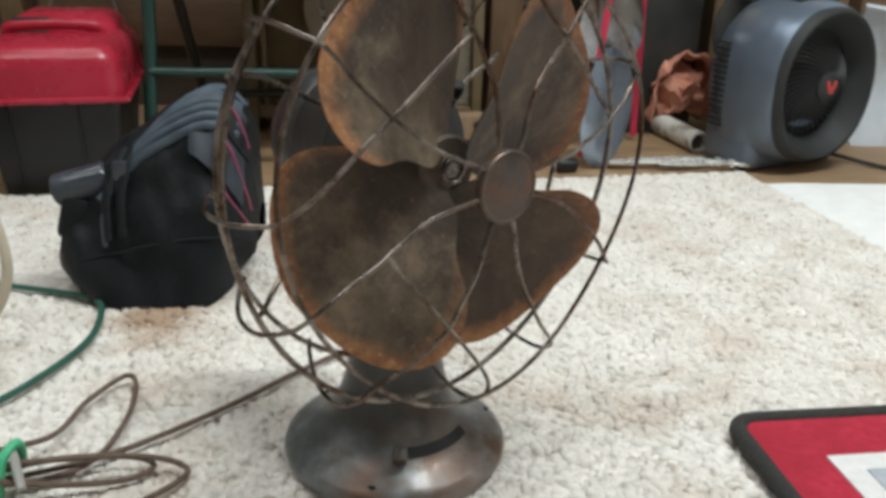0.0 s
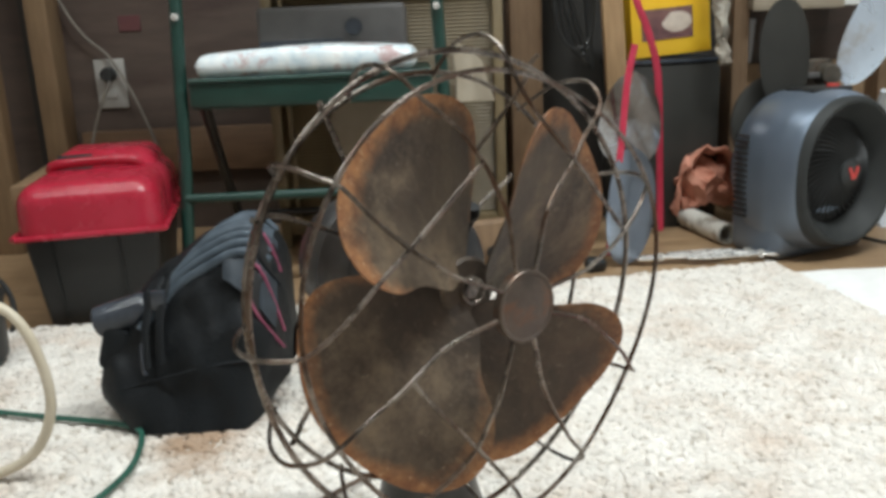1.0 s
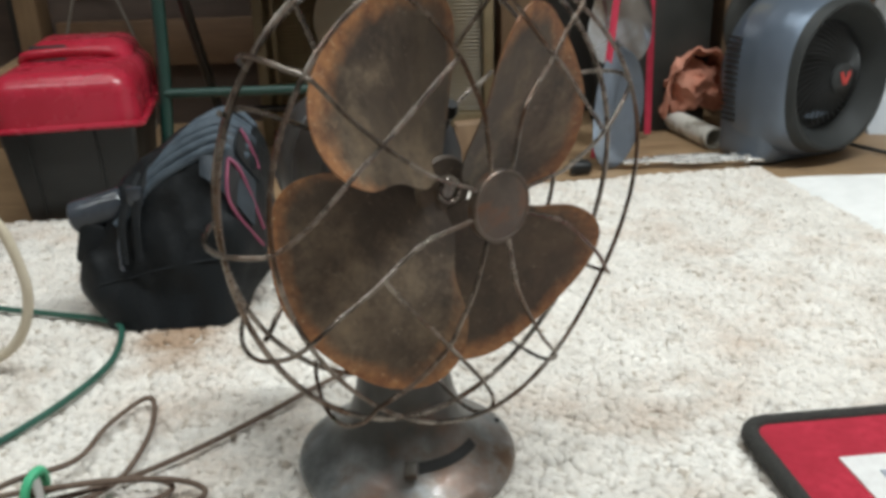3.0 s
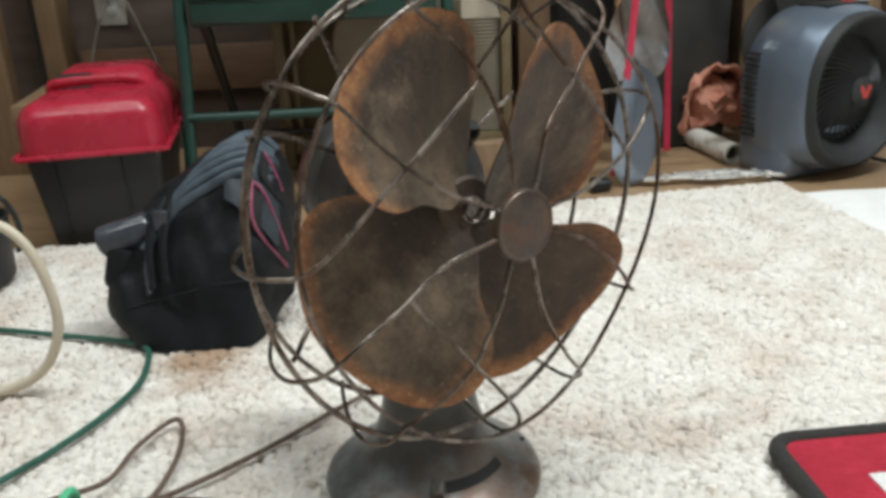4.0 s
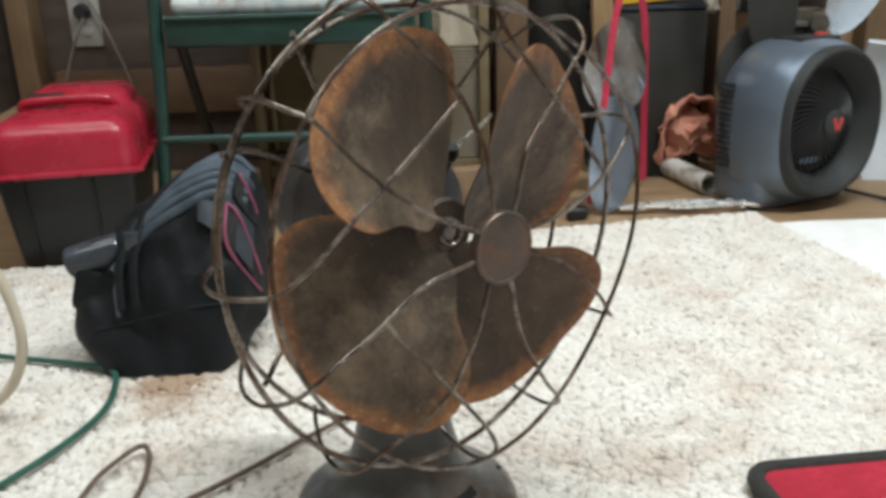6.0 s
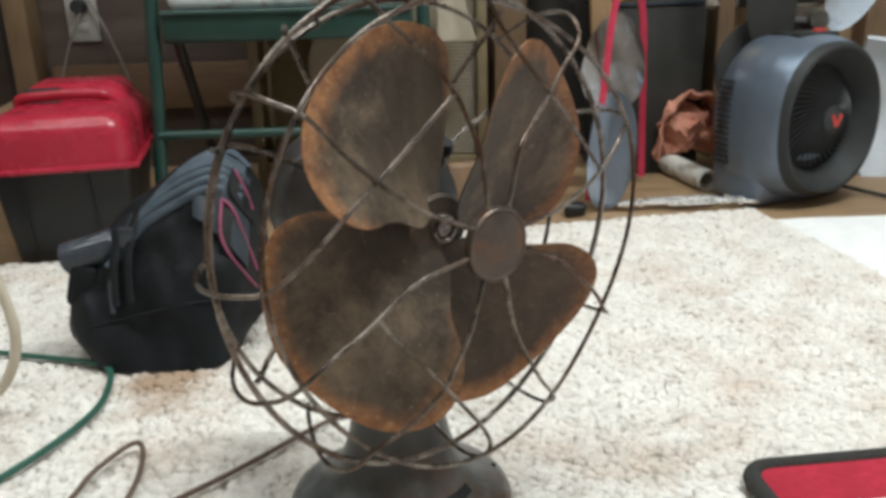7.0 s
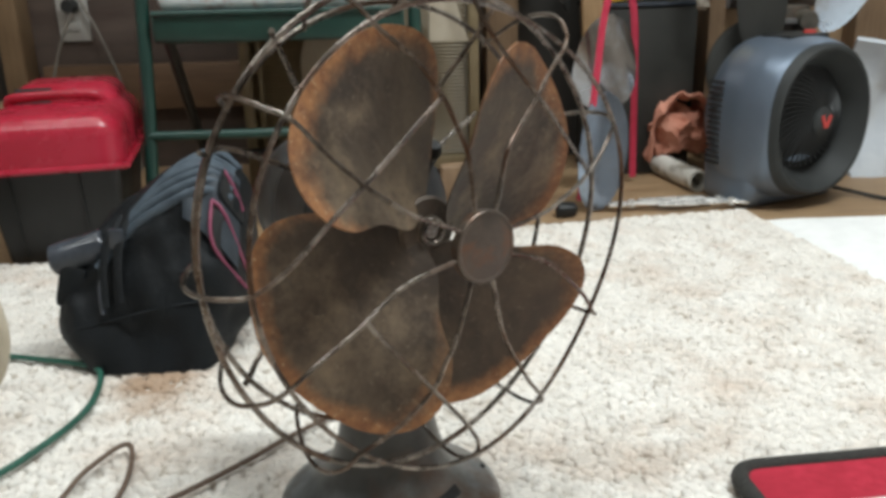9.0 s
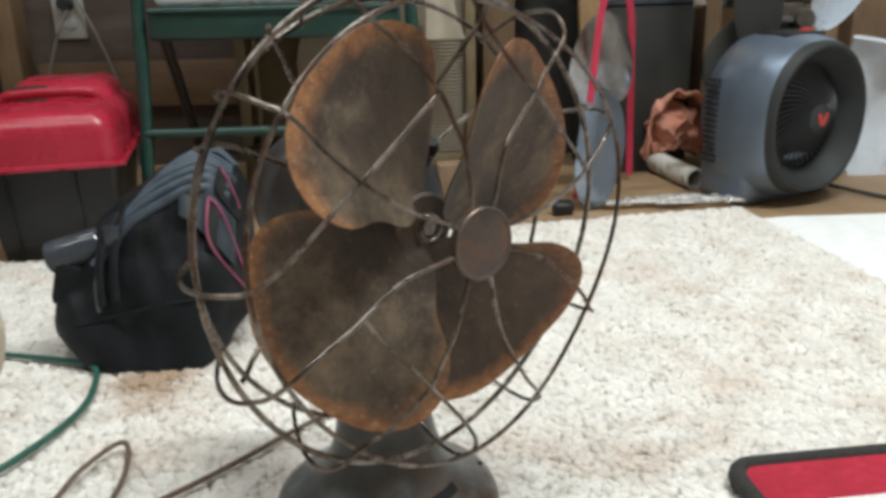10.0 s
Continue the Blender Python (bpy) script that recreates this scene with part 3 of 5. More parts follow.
rug = thing("area_rug", "thick cream shaggy rug with grey-brown flecks", "rug", RUG)
part("backing", rough_up(box(-RW, 0, -RL, 0, -0.011, -0.005, 0.002), 0.001, 5), "rugback", rug)


def tufts(count, a0, a1, b0, b1, size):
    """Many small bent loops of wool as one mesh."""
    a = rng.uniform(a0, a1, count)
    b = rng.uniform(b0, b1, count)
    edge = np.array([noise.noise(Vector((t * 11, 3, 0))) for t in a]) * 0.008
    b = b + edge
    c = np.stack([-a, -b, np.full(count, -0.009)], 1)
    lump = np.array([noise.noise(Vector((p[0] * 34, p[1] * 34, 0))) + 0.6 * noise.noise(Vector((p[0] * 12, p[1] * 12, 5))) for p in c])
    th = rng.uniform(0, 2 * np.pi, count)
    ln, wd = size * rng.uniform(0.75, 1.35, count), size * rng.uniform(0.5, 0.85, count)
    ht = np.maximum(0.004, 0.0092 * rng.uniform(0.82, 1.08, count) + 0.0022 * lump)
    lean = rng.uniform(-0.35, 0.35, (count, 2)) * size
    rows = [np.concatenate([np.zeros((count, 2)) + lean, ht[:, None]], 1)]
    for k, (f, g) in enumerate(((0.85, 0.72), (1.0, 0.0))):
        for j in range(5):
            q = 2 * np.pi * j / 5 + 0.3 * k
            x, y = ln * f * np.cos(q), wd * f * np.sin(q)
            wob = rng.uniform(0.75, 1.25, count)
            rows.append(np.stack([(x * np.cos(th) - y * np.sin(th)) * wob + lean[:, 0] * g, (x * np.sin(th) + y * np.cos(th)) * wob + lean[:, 1] * g, ht * g * rng.uniform(0.85, 1.1, count)], 1))
    v = np.stack(rows, 1) + c[:, None, :]
    tri = []
    for j in range(5):
        k = (j + 1) % 5
        tri += [[0, 1 + j, 1 + k], [1 + j, 6 + j, 6 + k], [1 + j, 6 + k, 1 + k]]
    faces = (np.array(tri)[None] + (np.arange(count) * 11)[:, None, None]).reshape(-1, 3)
    me = bpy.data.meshes.new("wool_surface")
    me.from_pydata(v.reshape(-1, 3).tolist(), [], faces.tolist())
    me.materials.append(M["pile"])
    me.polygons.foreach_set("use_smooth", [True] * len(me.polygons))
    ob = new("wool_surface", me)
    ob.parent = rug
    tagged(ob, "cream wool surface with darker flecks", kind="stuff")


# the bag's brownish shadow on the rug, put into the pile's colour
colour_patch(M["pile"], RUG.inverted() @ Vector((-0.285, 0.862, 0)), 0.085, (0.33, 0.20, 0.11))
tufts(64000, -0.004, RW + 0.004, -0.004, RL + 0.004, 0.0078)

sheet = solo("floor_sheet", rough_up(grid_sheet(lambda u, v: Vector((0.58 + 1.5 * u, 1.40 - 1.9 * v + 0.02 * math.sin(5 * u + 1), -0.008 + 0.003 * noise.noise(Vector((u * 9, v * 9, 2))))), 40, 50, 0.003), 0.001, 12), "whiterug", "plain white cotton sheet lying flat beside the rug", "sheet")

# ---- red mat ----
mat_t = thing("floor_mat", "crimson mat with black binding, white band and blue-grey middle", "mat", pose(0.279, 0.628, 0.004, 0, 0, 4.0))


def rounded(w, l, r, z0, z1, inset=0.0):
    bm = bmesh.new()
    pts = []
    for cx, cy, a in ((w - r, -r, 0), (r, -r, 90), (r, -l + r, 180), (w - r, -l + r, 270)):
        for k in range(7):
            t = radians(a + 15 * k)
            pts.append((cx + (r - inset) * math.cos(t), cy + (r - inset) * math.sin(t)))
    top = [bm.verts.new((x, y, z1)) for x, y in pts]
    low = [bm.verts.new((x, y, z0)) for x, y in pts]
    bm.faces.new(top)
    bm.faces.new(list(reversed(low)))
    for i in range(len(pts)):
        j = (i + 1) % len(pts)
        bm.faces.new((low[i], low[j], top[j], top[i]))
    return bm


MW, ML = 0.62, 0.42
part("face", rounded(MW, ML, 0.026, 0, 0.009, 0.004), "matred", mat_t, "crimson cut pile")
edge = [(MW - 0.022, -0.022, 0), (0.022, -0.022, 90), (0.022, -ML + 0.022, 180), (MW - 0.022, -ML + 0.022, 270)]
loop = [(cx + 0.022 * math.cos(radians(a + 22.5 * k)), cy + 0.022 * math.sin(radians(a + 22.5 * k)), 0.006) for cx, cy, a in edge for k in range(5)]
part("binding", sweep(loop, 0.008, 10, 0.01, closed=True, smooth=False), "matblack", mat_t, "black woven binding")
part("band", box(0.055, MW - 0.055, -ML + 0.055, -0.062, 0.008, 0.0105, 0.001), "matwhite", mat_t, "white woven band")
part("field", box(0.077, MW - 0.077, -ML + 0.077, -0.084, 0.009, 0.012, 0.001), "matgrey", mat_t, "blue-grey middle field")

# ---- the old desk fan ----
FAN_YAW = 36.4
FC = Vector((0.0169, 0.5659, 0.2598))
BASE = Vector((-0.019, 0.615, 0.0))
fan = thing("desk_fan", "rusty old four-bladed desk fan in a wire cage, on the rug", "fan", Matrix.Translation(BASE))
# blade frame: local x across, y up, z forward along the axle
AX = Matrix.Translation(FC - BASE) @ pose(0, 0, 0, 88.34, 0, FAN_YAW)


def polar(r, a, s):
    return Vector((r * math.cos(radians(a)), r * math.sin(radians(a)), s))


base_profile = [(0, 0.004), (0.086, 0.0), (0.0925, 0.003), (0.0935, 0.008), (0.0915, 0.013), (0.0855, 0.0165), (0.075, 0.021), (0.0645, 0.028), (0.0545, 0.039), (0.047, 0.053), (0.0415, 0.070), (0.038, 0.09), (0.0365, 0.108), (0.035, 0.114), (0.0, 0.116)]
# darker colour round the column, bare rust under the switch and at the front of the rim
colour_patch(M["castworn"], (0, 0, 0.09), 0.112, (0.020, 0.017, 0.013))
colour_patch(M["castworn"], (0.043, -0.060, 0.02), 0.052, (0.24, 0.11, 0.055))
colour_patch(M["castworn"], (-0.030, -0.083, 0.012), 0.035, (0.20, 0.095, 0.05))
base_ob = part("base", lathe(base_profile, 72), "castworn", fan, "flared iron base, rusty and worn, sheen painted into its grey skirt")


def on_base(r):
    """Height of the base's skin at a radius."""
    return float(np.interp(-r, [-p[0] for p in base_profile[3:13]], [p[1] for p in base_profile[3:13]]))


def base_band(r0, r1, a0, a1, lift):
    def f(u, v):
        r = r0 + (r1 - r0) * v
        a = radians(a0 + (a1 - a0) * u)
        return Vector((r * math.cos(a), r * math.sin(a), on_base(r) + lift))
    return grid_sheet(f, 24, 4, 0.0006)


part("speed_slot", base_band(0.0585, 0.0645, -80, -26, 0.0012), "black", base_ob, "dark curved switch slot")
part("speed_lever", box(-0.005, 0.005, -0.008, 0.004, -0.003, 0.007, 0.0012), "castiron", base_ob, "small square switch lever", m=pose(0.004, -0.064, 0.034, 30))
for k in range(3):
    a = radians(18 + 120 * k)
    part("screw_hole", lathe([(0, 0.0008), (0.0028, 0.0006), (0.003, 0)], 12, m=pose(0.084 * math.cos(a), 0.084 * math.sin(a), on_base(0.084))), "black", base_ob)

neck_top = (FC - BASE) + AX.to_3x3() @ Vector((0, -0.05, -0.075))
part("neck", sweep([(0, 0, 0.112), (0, 0, 0.135), (neck_top.x * 0.4, neck_top.y * 0.4, 0.16), tuple(neck_top)], lambda t: 0.033 - 0.008 * math.sin(math.pi * t), 24, 0.006), "motoriron", fan)

# motor: a ribbed drum with a domed tail
motor_profile = [(0, -0.03), (0.020, -0.03), (0.040, -0.036), (0.056, -0.046), (0.0615, -0.058), (0.0595, -0.061), (0.062, -0.064), (0.0625, -0.105), (0.0605, -0.108), (0.0625, -0.111), (0.061, -0.132), (0.054, -0.152), (0.040, -0.170), (0.020, -0.181), (0, -0.184)]
motor = part("motor", lathe(motor_profile, 48), "motoriron", fan, "dark iron motor drum", m=AX)
part("oiler", lathe([(0, 0.014), (0.006, 0.013), (0.008, 0.007), (0.006, 0.0), (0.004, -0.014)], 16, m=Matrix.Translation((0.033, 0.041, -0.036)) @ pose(0, 0, 0, -60)), "black", motor, "small black oil cap")
part("axle", sweep([(0, 0, -0.03), (0, 0, 0.0065)], 0.0055, 12, 0.1, smooth=False), "wire", fan, m=AX)

hub = part("hub", lathe([(0, 0.005), (0.010, 0.005), (0.0105, 0.0035), (0.022, 0.0025), (0.024, 0.0), (0.022, -0.004), (0, -0.004)], 40), "blade", fan, "rusty steel blade hub", m=AX)
part("ring", sweep([polar(0.0088, a, 0.0075) for a in range(0, 360, 20)], 0.0016, 8, 0.01, closed=True, smooth=False), "wire", hub, "worn bright retaining ring")


# outline of a blade, x outward along its middle, y across, and its twist
BLADE = [(0.1429, 0.0007), (0.1357, 0.0442), (0.1163, 0.0685), (0.0897, 0.0734), (0.063, 0.0609), (0.0434, 0.0362), (0.0154, 0.0124), (0.0173, -0.0242), (0.0483, -0.0654), (0.081, -0.0843), (0.1121, -0.074), (0.1373, -0.0413)]


def blade_mesh():
    """A thin twisted sheet in rings from its middle to its rim; "rim" runs from 0 to 1 there."""
    n, k = len(BLADE), 8
    line = []
    for i in range(n):
        p0, p1, p2, p3 = (Vector(BLADE[(i + j) % n]) for j in (-1, 0, 1, 2))
        line += [0.5 * (2 * p1 + (p2 - p0) * t + (2 * p0 - 5 * p1 + 4 * p2 - p3) * t * t + (3 * p1 - p0 - 3 * p2 + p3) * t ** 3) for t in (j / k for j in range(k))]
    middle = Vector((0.085, -0.006))
    bm = bmesh.new()
    layer = bm.verts.layers.float.new("rim")

    def put(p, rim):
        x, y = p
        v = bm.verts.new((x, y, 0.0055 + 0.6882 * y + 1.2821 * y * y + 0.0513 * x - 3.4662 * x * y + 0.0012 * noise.noise(Vector((x * 22, y * 22, 3)))))
        v[layer] = rim
        return v
    steps = [0.12, 0.25, 0.38, 0.5, 0.62, 0.72, 0.8, 0.87, 0.93, 0.97, 1.0]
    rings = [[put(middle + (q - middle) * f, f) for q in line] for f in steps]
    core = put(middle, 0)
    m = len(line)
    for i in range(m):
        j = (i + 1) % m
        bm.faces.new((core, rings[0][i], rings[0][j]))
        for a, b in zip(rings, rings[1:]):
            bm.faces.new((a[i], b[i], b[j], a[j]))
    bmesh.ops.recalc_face_normals(bm, faces=bm.faces)
    bmesh.ops.solidify(bm, geom=bm.faces, thickness=0.0011)
    return bm


blade_me = finish("blade", blade_mesh(), "blade")
for a, s in ((36.4, 0.003), (120.5, -0.0043), (217.1, -0.0024), (301.1, 0.0018)):
    ob = new("blade", blade_me)
    ob.parent = fan
    ob.matrix_local = AX @ pose(0, 0, s, 0, 0, a)
    tagged(ob, "broad brown steel blade with orange rust at the rim")

part("oil_spout", sweep([(0.031, 0.040, -0.030), (0.038, 0.0497, -0.029), (0.052, 0.058, -0.030), (0.068, 0.064, -0.032), (0.078, 0.0695, -0.034)], 0.0016, 8, 0.004), "wire", motor, "bent oil spout")
# cage
DOME_R = [0, 0.018, 0.03, 0.06, 0.1, 0.13, 0.155]
DOME_S = [0.060, 0.060, 0.061, 0.059, 0.054, 0.049, 0.0425]


def dome(r, a):
    return polar(r, a, float(np.interp(r, DOME_R, DOME_S)))


def ring_pts(r, s, dents=(0, 0, 0, 0, 0, 0)):
    """A ring knocked out of round: dents are waves of two, three and four to the turn."""
    pts = []
    for a in range(0, 360, 4):
        off = sum(dents[2 * k] * math.cos(radians((k + 2) * a)) + dents[2 * k + 1] * math.sin(radians((k + 2) * a)) for k in range(3))
        pts.append(polar(r + off, a, s))
    return pts


cage = part("cage", sweep(ring_pts(0.1552, 0.0415, (-0.0002, -0.0007, 0.0023, 0.004, 0.0021, 0.0011)), 0.0017, 8, closed=True, smooth=False), "wire", fan, "tarnished wire cage", m=AX)
part("middle_ring", sweep(ring_pts(0.1690, 0.0, (0.0003, 0.0009, 0.0027, 0.0022, 0.0008, -0.0002)), 0.0021, 8, closed=True, smooth=False), "wire", cage, "thick middle ring of the cage")
part("rear_ring", sweep(ring_pts(0.1532, -0.0392), 0.0019, 8, closed=True, smooth=False), "wire", cage, "rear ring of the cage")
cap = part("badge_cap", lathe([(0, 0.0635), (0.018, 0.0632), (0.0215, 0.0628), (0.0222, 0.0634), (0.0238, 0.0634), (0.0246, 0.0622), (0.0240, 0.056), (0, 0.055)], 40), "brass", cage, "plain dulled brass centre cap")


def hook(a, lean):
    """From the front ring over the rim, round the middle ring and in to the rear ring."""
    return [polar(0.1655, a + lean, 0.036), polar(0.1755, a + lean * 1.2, 0.020), polar(0.1765, a + lean * 1.2, 0.002), polar(0.171, a + lean, -0.016),
            polar(0.158, a, -0.034), polar(0.1505, a, -0.041)]


# angle at the cap, at two radii between and at the front ring
SPOKES = [(105.5, 99, 103.6, 113.4), (66, 68, 58.3, 51.5), (17, 11, 13.6, 20), (-22.8, -22.3, -28.3, -34.3), (-76, -76.5, -70.3, -63.4), (-118.5, -113, -115.3, -128), (-170.3, -170.5, -161.6, -156.6), (145, 150.3, 147.3, 141.7)]
for a0, a1, a2, a3 in SPOKES:
    pts = [dome(0.020, a0), dome(0.028, a0), dome(0.060, a1), dome(0.080, (a1 + a2) / 2), dome(0.100, a2), dome(0.128, (a2 + a3) / 2), dome(0.1535, a3)] + hook(a3, 0.5)
    part("spoke", sweep(pts, 0.00155, 8, 0.005), "wire", cage)
# long bracing wires from a spoke's middle across to the rim: start, then the radius at steps of the way
for a0, turn, radii in ((103.7, 75.3, (0.101, 0.0945, 0.0975, 0.111, 0.134, 0.1535)), (15.2, 70, (0.1137, 0.1035, 0.1045, 0.113, 0.133, 0.1535)), (-162.8, 74.6, (0.0946, 0.0900, 0.0935, 0.107, 0.133, 0.1535))):
    ways = (0, 0.22, 0.52, 0.74, 0.93, 1.0)
    pts = [dome(r, a0 + turn * w) for r, w in zip(radii, ways)] + hook(a0 + turn, 0.5)
    part("brace", sweep(pts, 0.00155, 8, 0.005), "wire", cage)
# straight stays from the middle ring back to the motor, their ends poking out past the ring
for a, b in ((127, 126), (153.7, 143), (64.5, 58)):
    part("stay", sweep([polar(0.177, a, 0.003), polar(0.171, a, -0.003), polar(0.15, a + (b - a) * 0.3, -0.014), polar(0.058, b, -0.07)], 0.0017, 8, 0.006), "wire", cage)
part("stay", sweep([polar(0.158, -145, -0.042), polar(0.151, -145.5, -0.042), polar(0.132, -147, -0.047), polar(0.058, -150, -0.07)], 0.0019, 8, 0.006), "wire", cage)

# cloth cord of the fan, running to a loose bundle
bundle = [(-0.02, 0.70, 0.012), (-0.012, 0.76, 0.006), (-0.045, 0.79, 0.005), (-0.108, 0.737, 0.005), (-0.16, 0.68, 0.005), (-0.213, 0.627, 0.006), (-0.26, 0.59, 0.007), (-0.32, 0.560, 0.010),
          (-0.36, 0.548, 0.02), (-0.335, 0.570, 0.026), (-0.305, 0.615, 0.012), (-0.296, 0.672, 0.010), (-0.276, 0.716, 0.010), (-0.262, 0.702, 0.010), (-0.254, 0.65, 0.008), (-0.262, 0.592, 0.006), (-0.29, 0.562, 0.008),
          (-0.34, 0.545, 0.014), (-0.30, 0.566, 0.020), (-0.24, 0.585, 0.012), (-0.213, 0.580, 0.006), (-0.235, 0.560, 0.006), (-0.30, 0.548, 0.013),
          (-0.345, 0.552, 0.022), (-0.29, 0.560, 0.026), (-0.22, 0.578, 0.016), (-0.185, 0.574, 0.006), (-0.20, 0.545, 0.006), (-0.24, 0.515, 0.008), (-0.31, 0.52, 0.012)]
bundle_ob = thing("power_cord", "brown cloth power cord in loose loops on the rug", "cord")
part("flex", sweep(bundle, 0.0025, 8, 0.005), "cordbrown", bundle_ob)
part("twist_tie", sweep([(-0.322, 0.548, 0.002), (-0.318, 0.556, 0.030), (-0.313, 0.572, 0.034), (-0.316, 0.580, 0.012), (-0.322, 0.57, 0.003)], 0.004, 8, 0.004), "twist", bundle_ob, "bright green plastic tie")
part("tail", sweep([(-0.318, 0.572, 0.026), (-0.309, 0.556, 0.030), (-0.297, 0.535, 0.018)], 0.0035, 8, 0.004), "whiteplastic", bundle_ob, "short white tie end")

cord("green_cord", [(-0.80, 1.02, 0.0035), (-0.66, 0.985, 0.005), (-0.567, 0.966, 0.005), (-0.484, 0.941, 0.005), (-0.40, 0.914, 0.006), (-0.362, 0.895, 0.006), (-0.347, 0.866, 0.006), (-0.338, 0.815, 0.006), (-0.341, 0.776, 0.006), (-0.353, 0.735, 0.006), (-0.37, 0.695, 0.006), (-0.40, 0.643, 0.006), (-0.47, 0.55, 0.005), (-0.56, 0.47, 0.0035)], 0.0035, "cordgreen", "dark green rubber cord lying on the rug")
cord("beige_hose", [(-0.56, 0.83, 0.16), (-0.50, 0.82, 0.192), (-0.455, 0.81, 0.192), (-0.428, 0.805, 0.172), (-0.412, 0.80, 0.135), (-0.408, 0.80, 0.09), (-0.42, 0.80, 0.05), (-0.445, 0.80, 0.022), (-0.488, 0.80, 0.006), (-0.56, 0.80, 0.005), (-0.66, 0.81, 0.005)], 0.0055, "hosebeige", "stiff beige hose bent upright in a loop", 10)
# ---- things behind the fan ----
def toolbox():
    t = thing("toolbox", "black plastic toolbox with a closed red lid, on the floor", "toolbox", pose(-0.552, 1.308, -0.012, 0, 0, 10.6))
    def taper(low, high, z0, z1, bev, foot=True):
        """A box from half width, front and back at its foot to those at its top."""
        bm = box(-1, 1, 0, 1, z0, z1)
        for v in bm.verts:
            w, f, b = high if v.co.z > (z0 + z1) / 2 else low
            v.co.x *= w
            v.co.y = f + (b - f) * v.co.y
        edges = [e for e in bm.edges if foot or max(v.co.z for v in e.verts) > z0 + 0.01]
        bmesh.ops.bevel(bm, geom=edges, offset=bev, segments=6, profile=0.5, affect="EDGES")
        return bm
    body = part("body", taper((0.089, 0.036, 0.30), (0.104, 0.004, 0.335), 0, 0.165, 0.009), "blackplastic", t)
    for x in (-0.062, 0.040):
        part("rib", box(x - 0.0015, x + 0.0015, -0.002, 0.003, 0.012, 0.155, 0.001), "blackplastic", body, m=pose(0, 0.034, 0, 11))
    lid = part("lid", taper((0.112, -0.005, 0.345), (0.109, 0.000, 0.338), 0.160, 0.246, 0.036, False), "redplastic", t, "glossy red moulded lid")
    part("rim", sweep([(-0.110, -0.008, 0.163), (0.110, -0.008, 0.163), (0.116, -0.002, 0.163), (0.116, 0.342, 0.163), (0.110, 0.348, 0.163), (-0.110, 0.348, 0.163), (-0.116, 0.342, 0.163), (-0.116, -0.002, 0.163)], 0.005, 8, closed=True, smooth=False), "redplastic", lid)
    part("raised_top", taper((0.096, 0.150, 0.338), (0.080, 0.215, 0.330), 0.222, 0.272, 0.022, False), "redplastic", lid, "rounded hump of the lid behind the handle")
    # no hollow here: a black block on the hump gives the recess's shade
    part("recess_shade_block", box(-0.030, 0.030, -0.024, 0.020, -0.004, 0.004, 0.003, 2), "black", lid, "black block standing in for the shaded hand recess", m=pose(-0.048, 0.188, 0.2525, 37.6))
    part("handle", sweep([(-0.080, 0.165, 0.240), (-0.078, 0.160, 0.254), (-0.03, 0.158, 0.258), (0.03, 0.158, 0.258), (0.062, 0.162, 0.253), (0.066, 0.168, 0.238)], 0.009, 12, 0.008, flat=0.8), "redplastic", lid, "red moulded carrying handle")
    part("groove", box(-0.0012, 0.0012, 0.03, 0.12, 0.2415, 0.2445, 0.001, 1), "redplastic", lid)
    return t


toolbox()


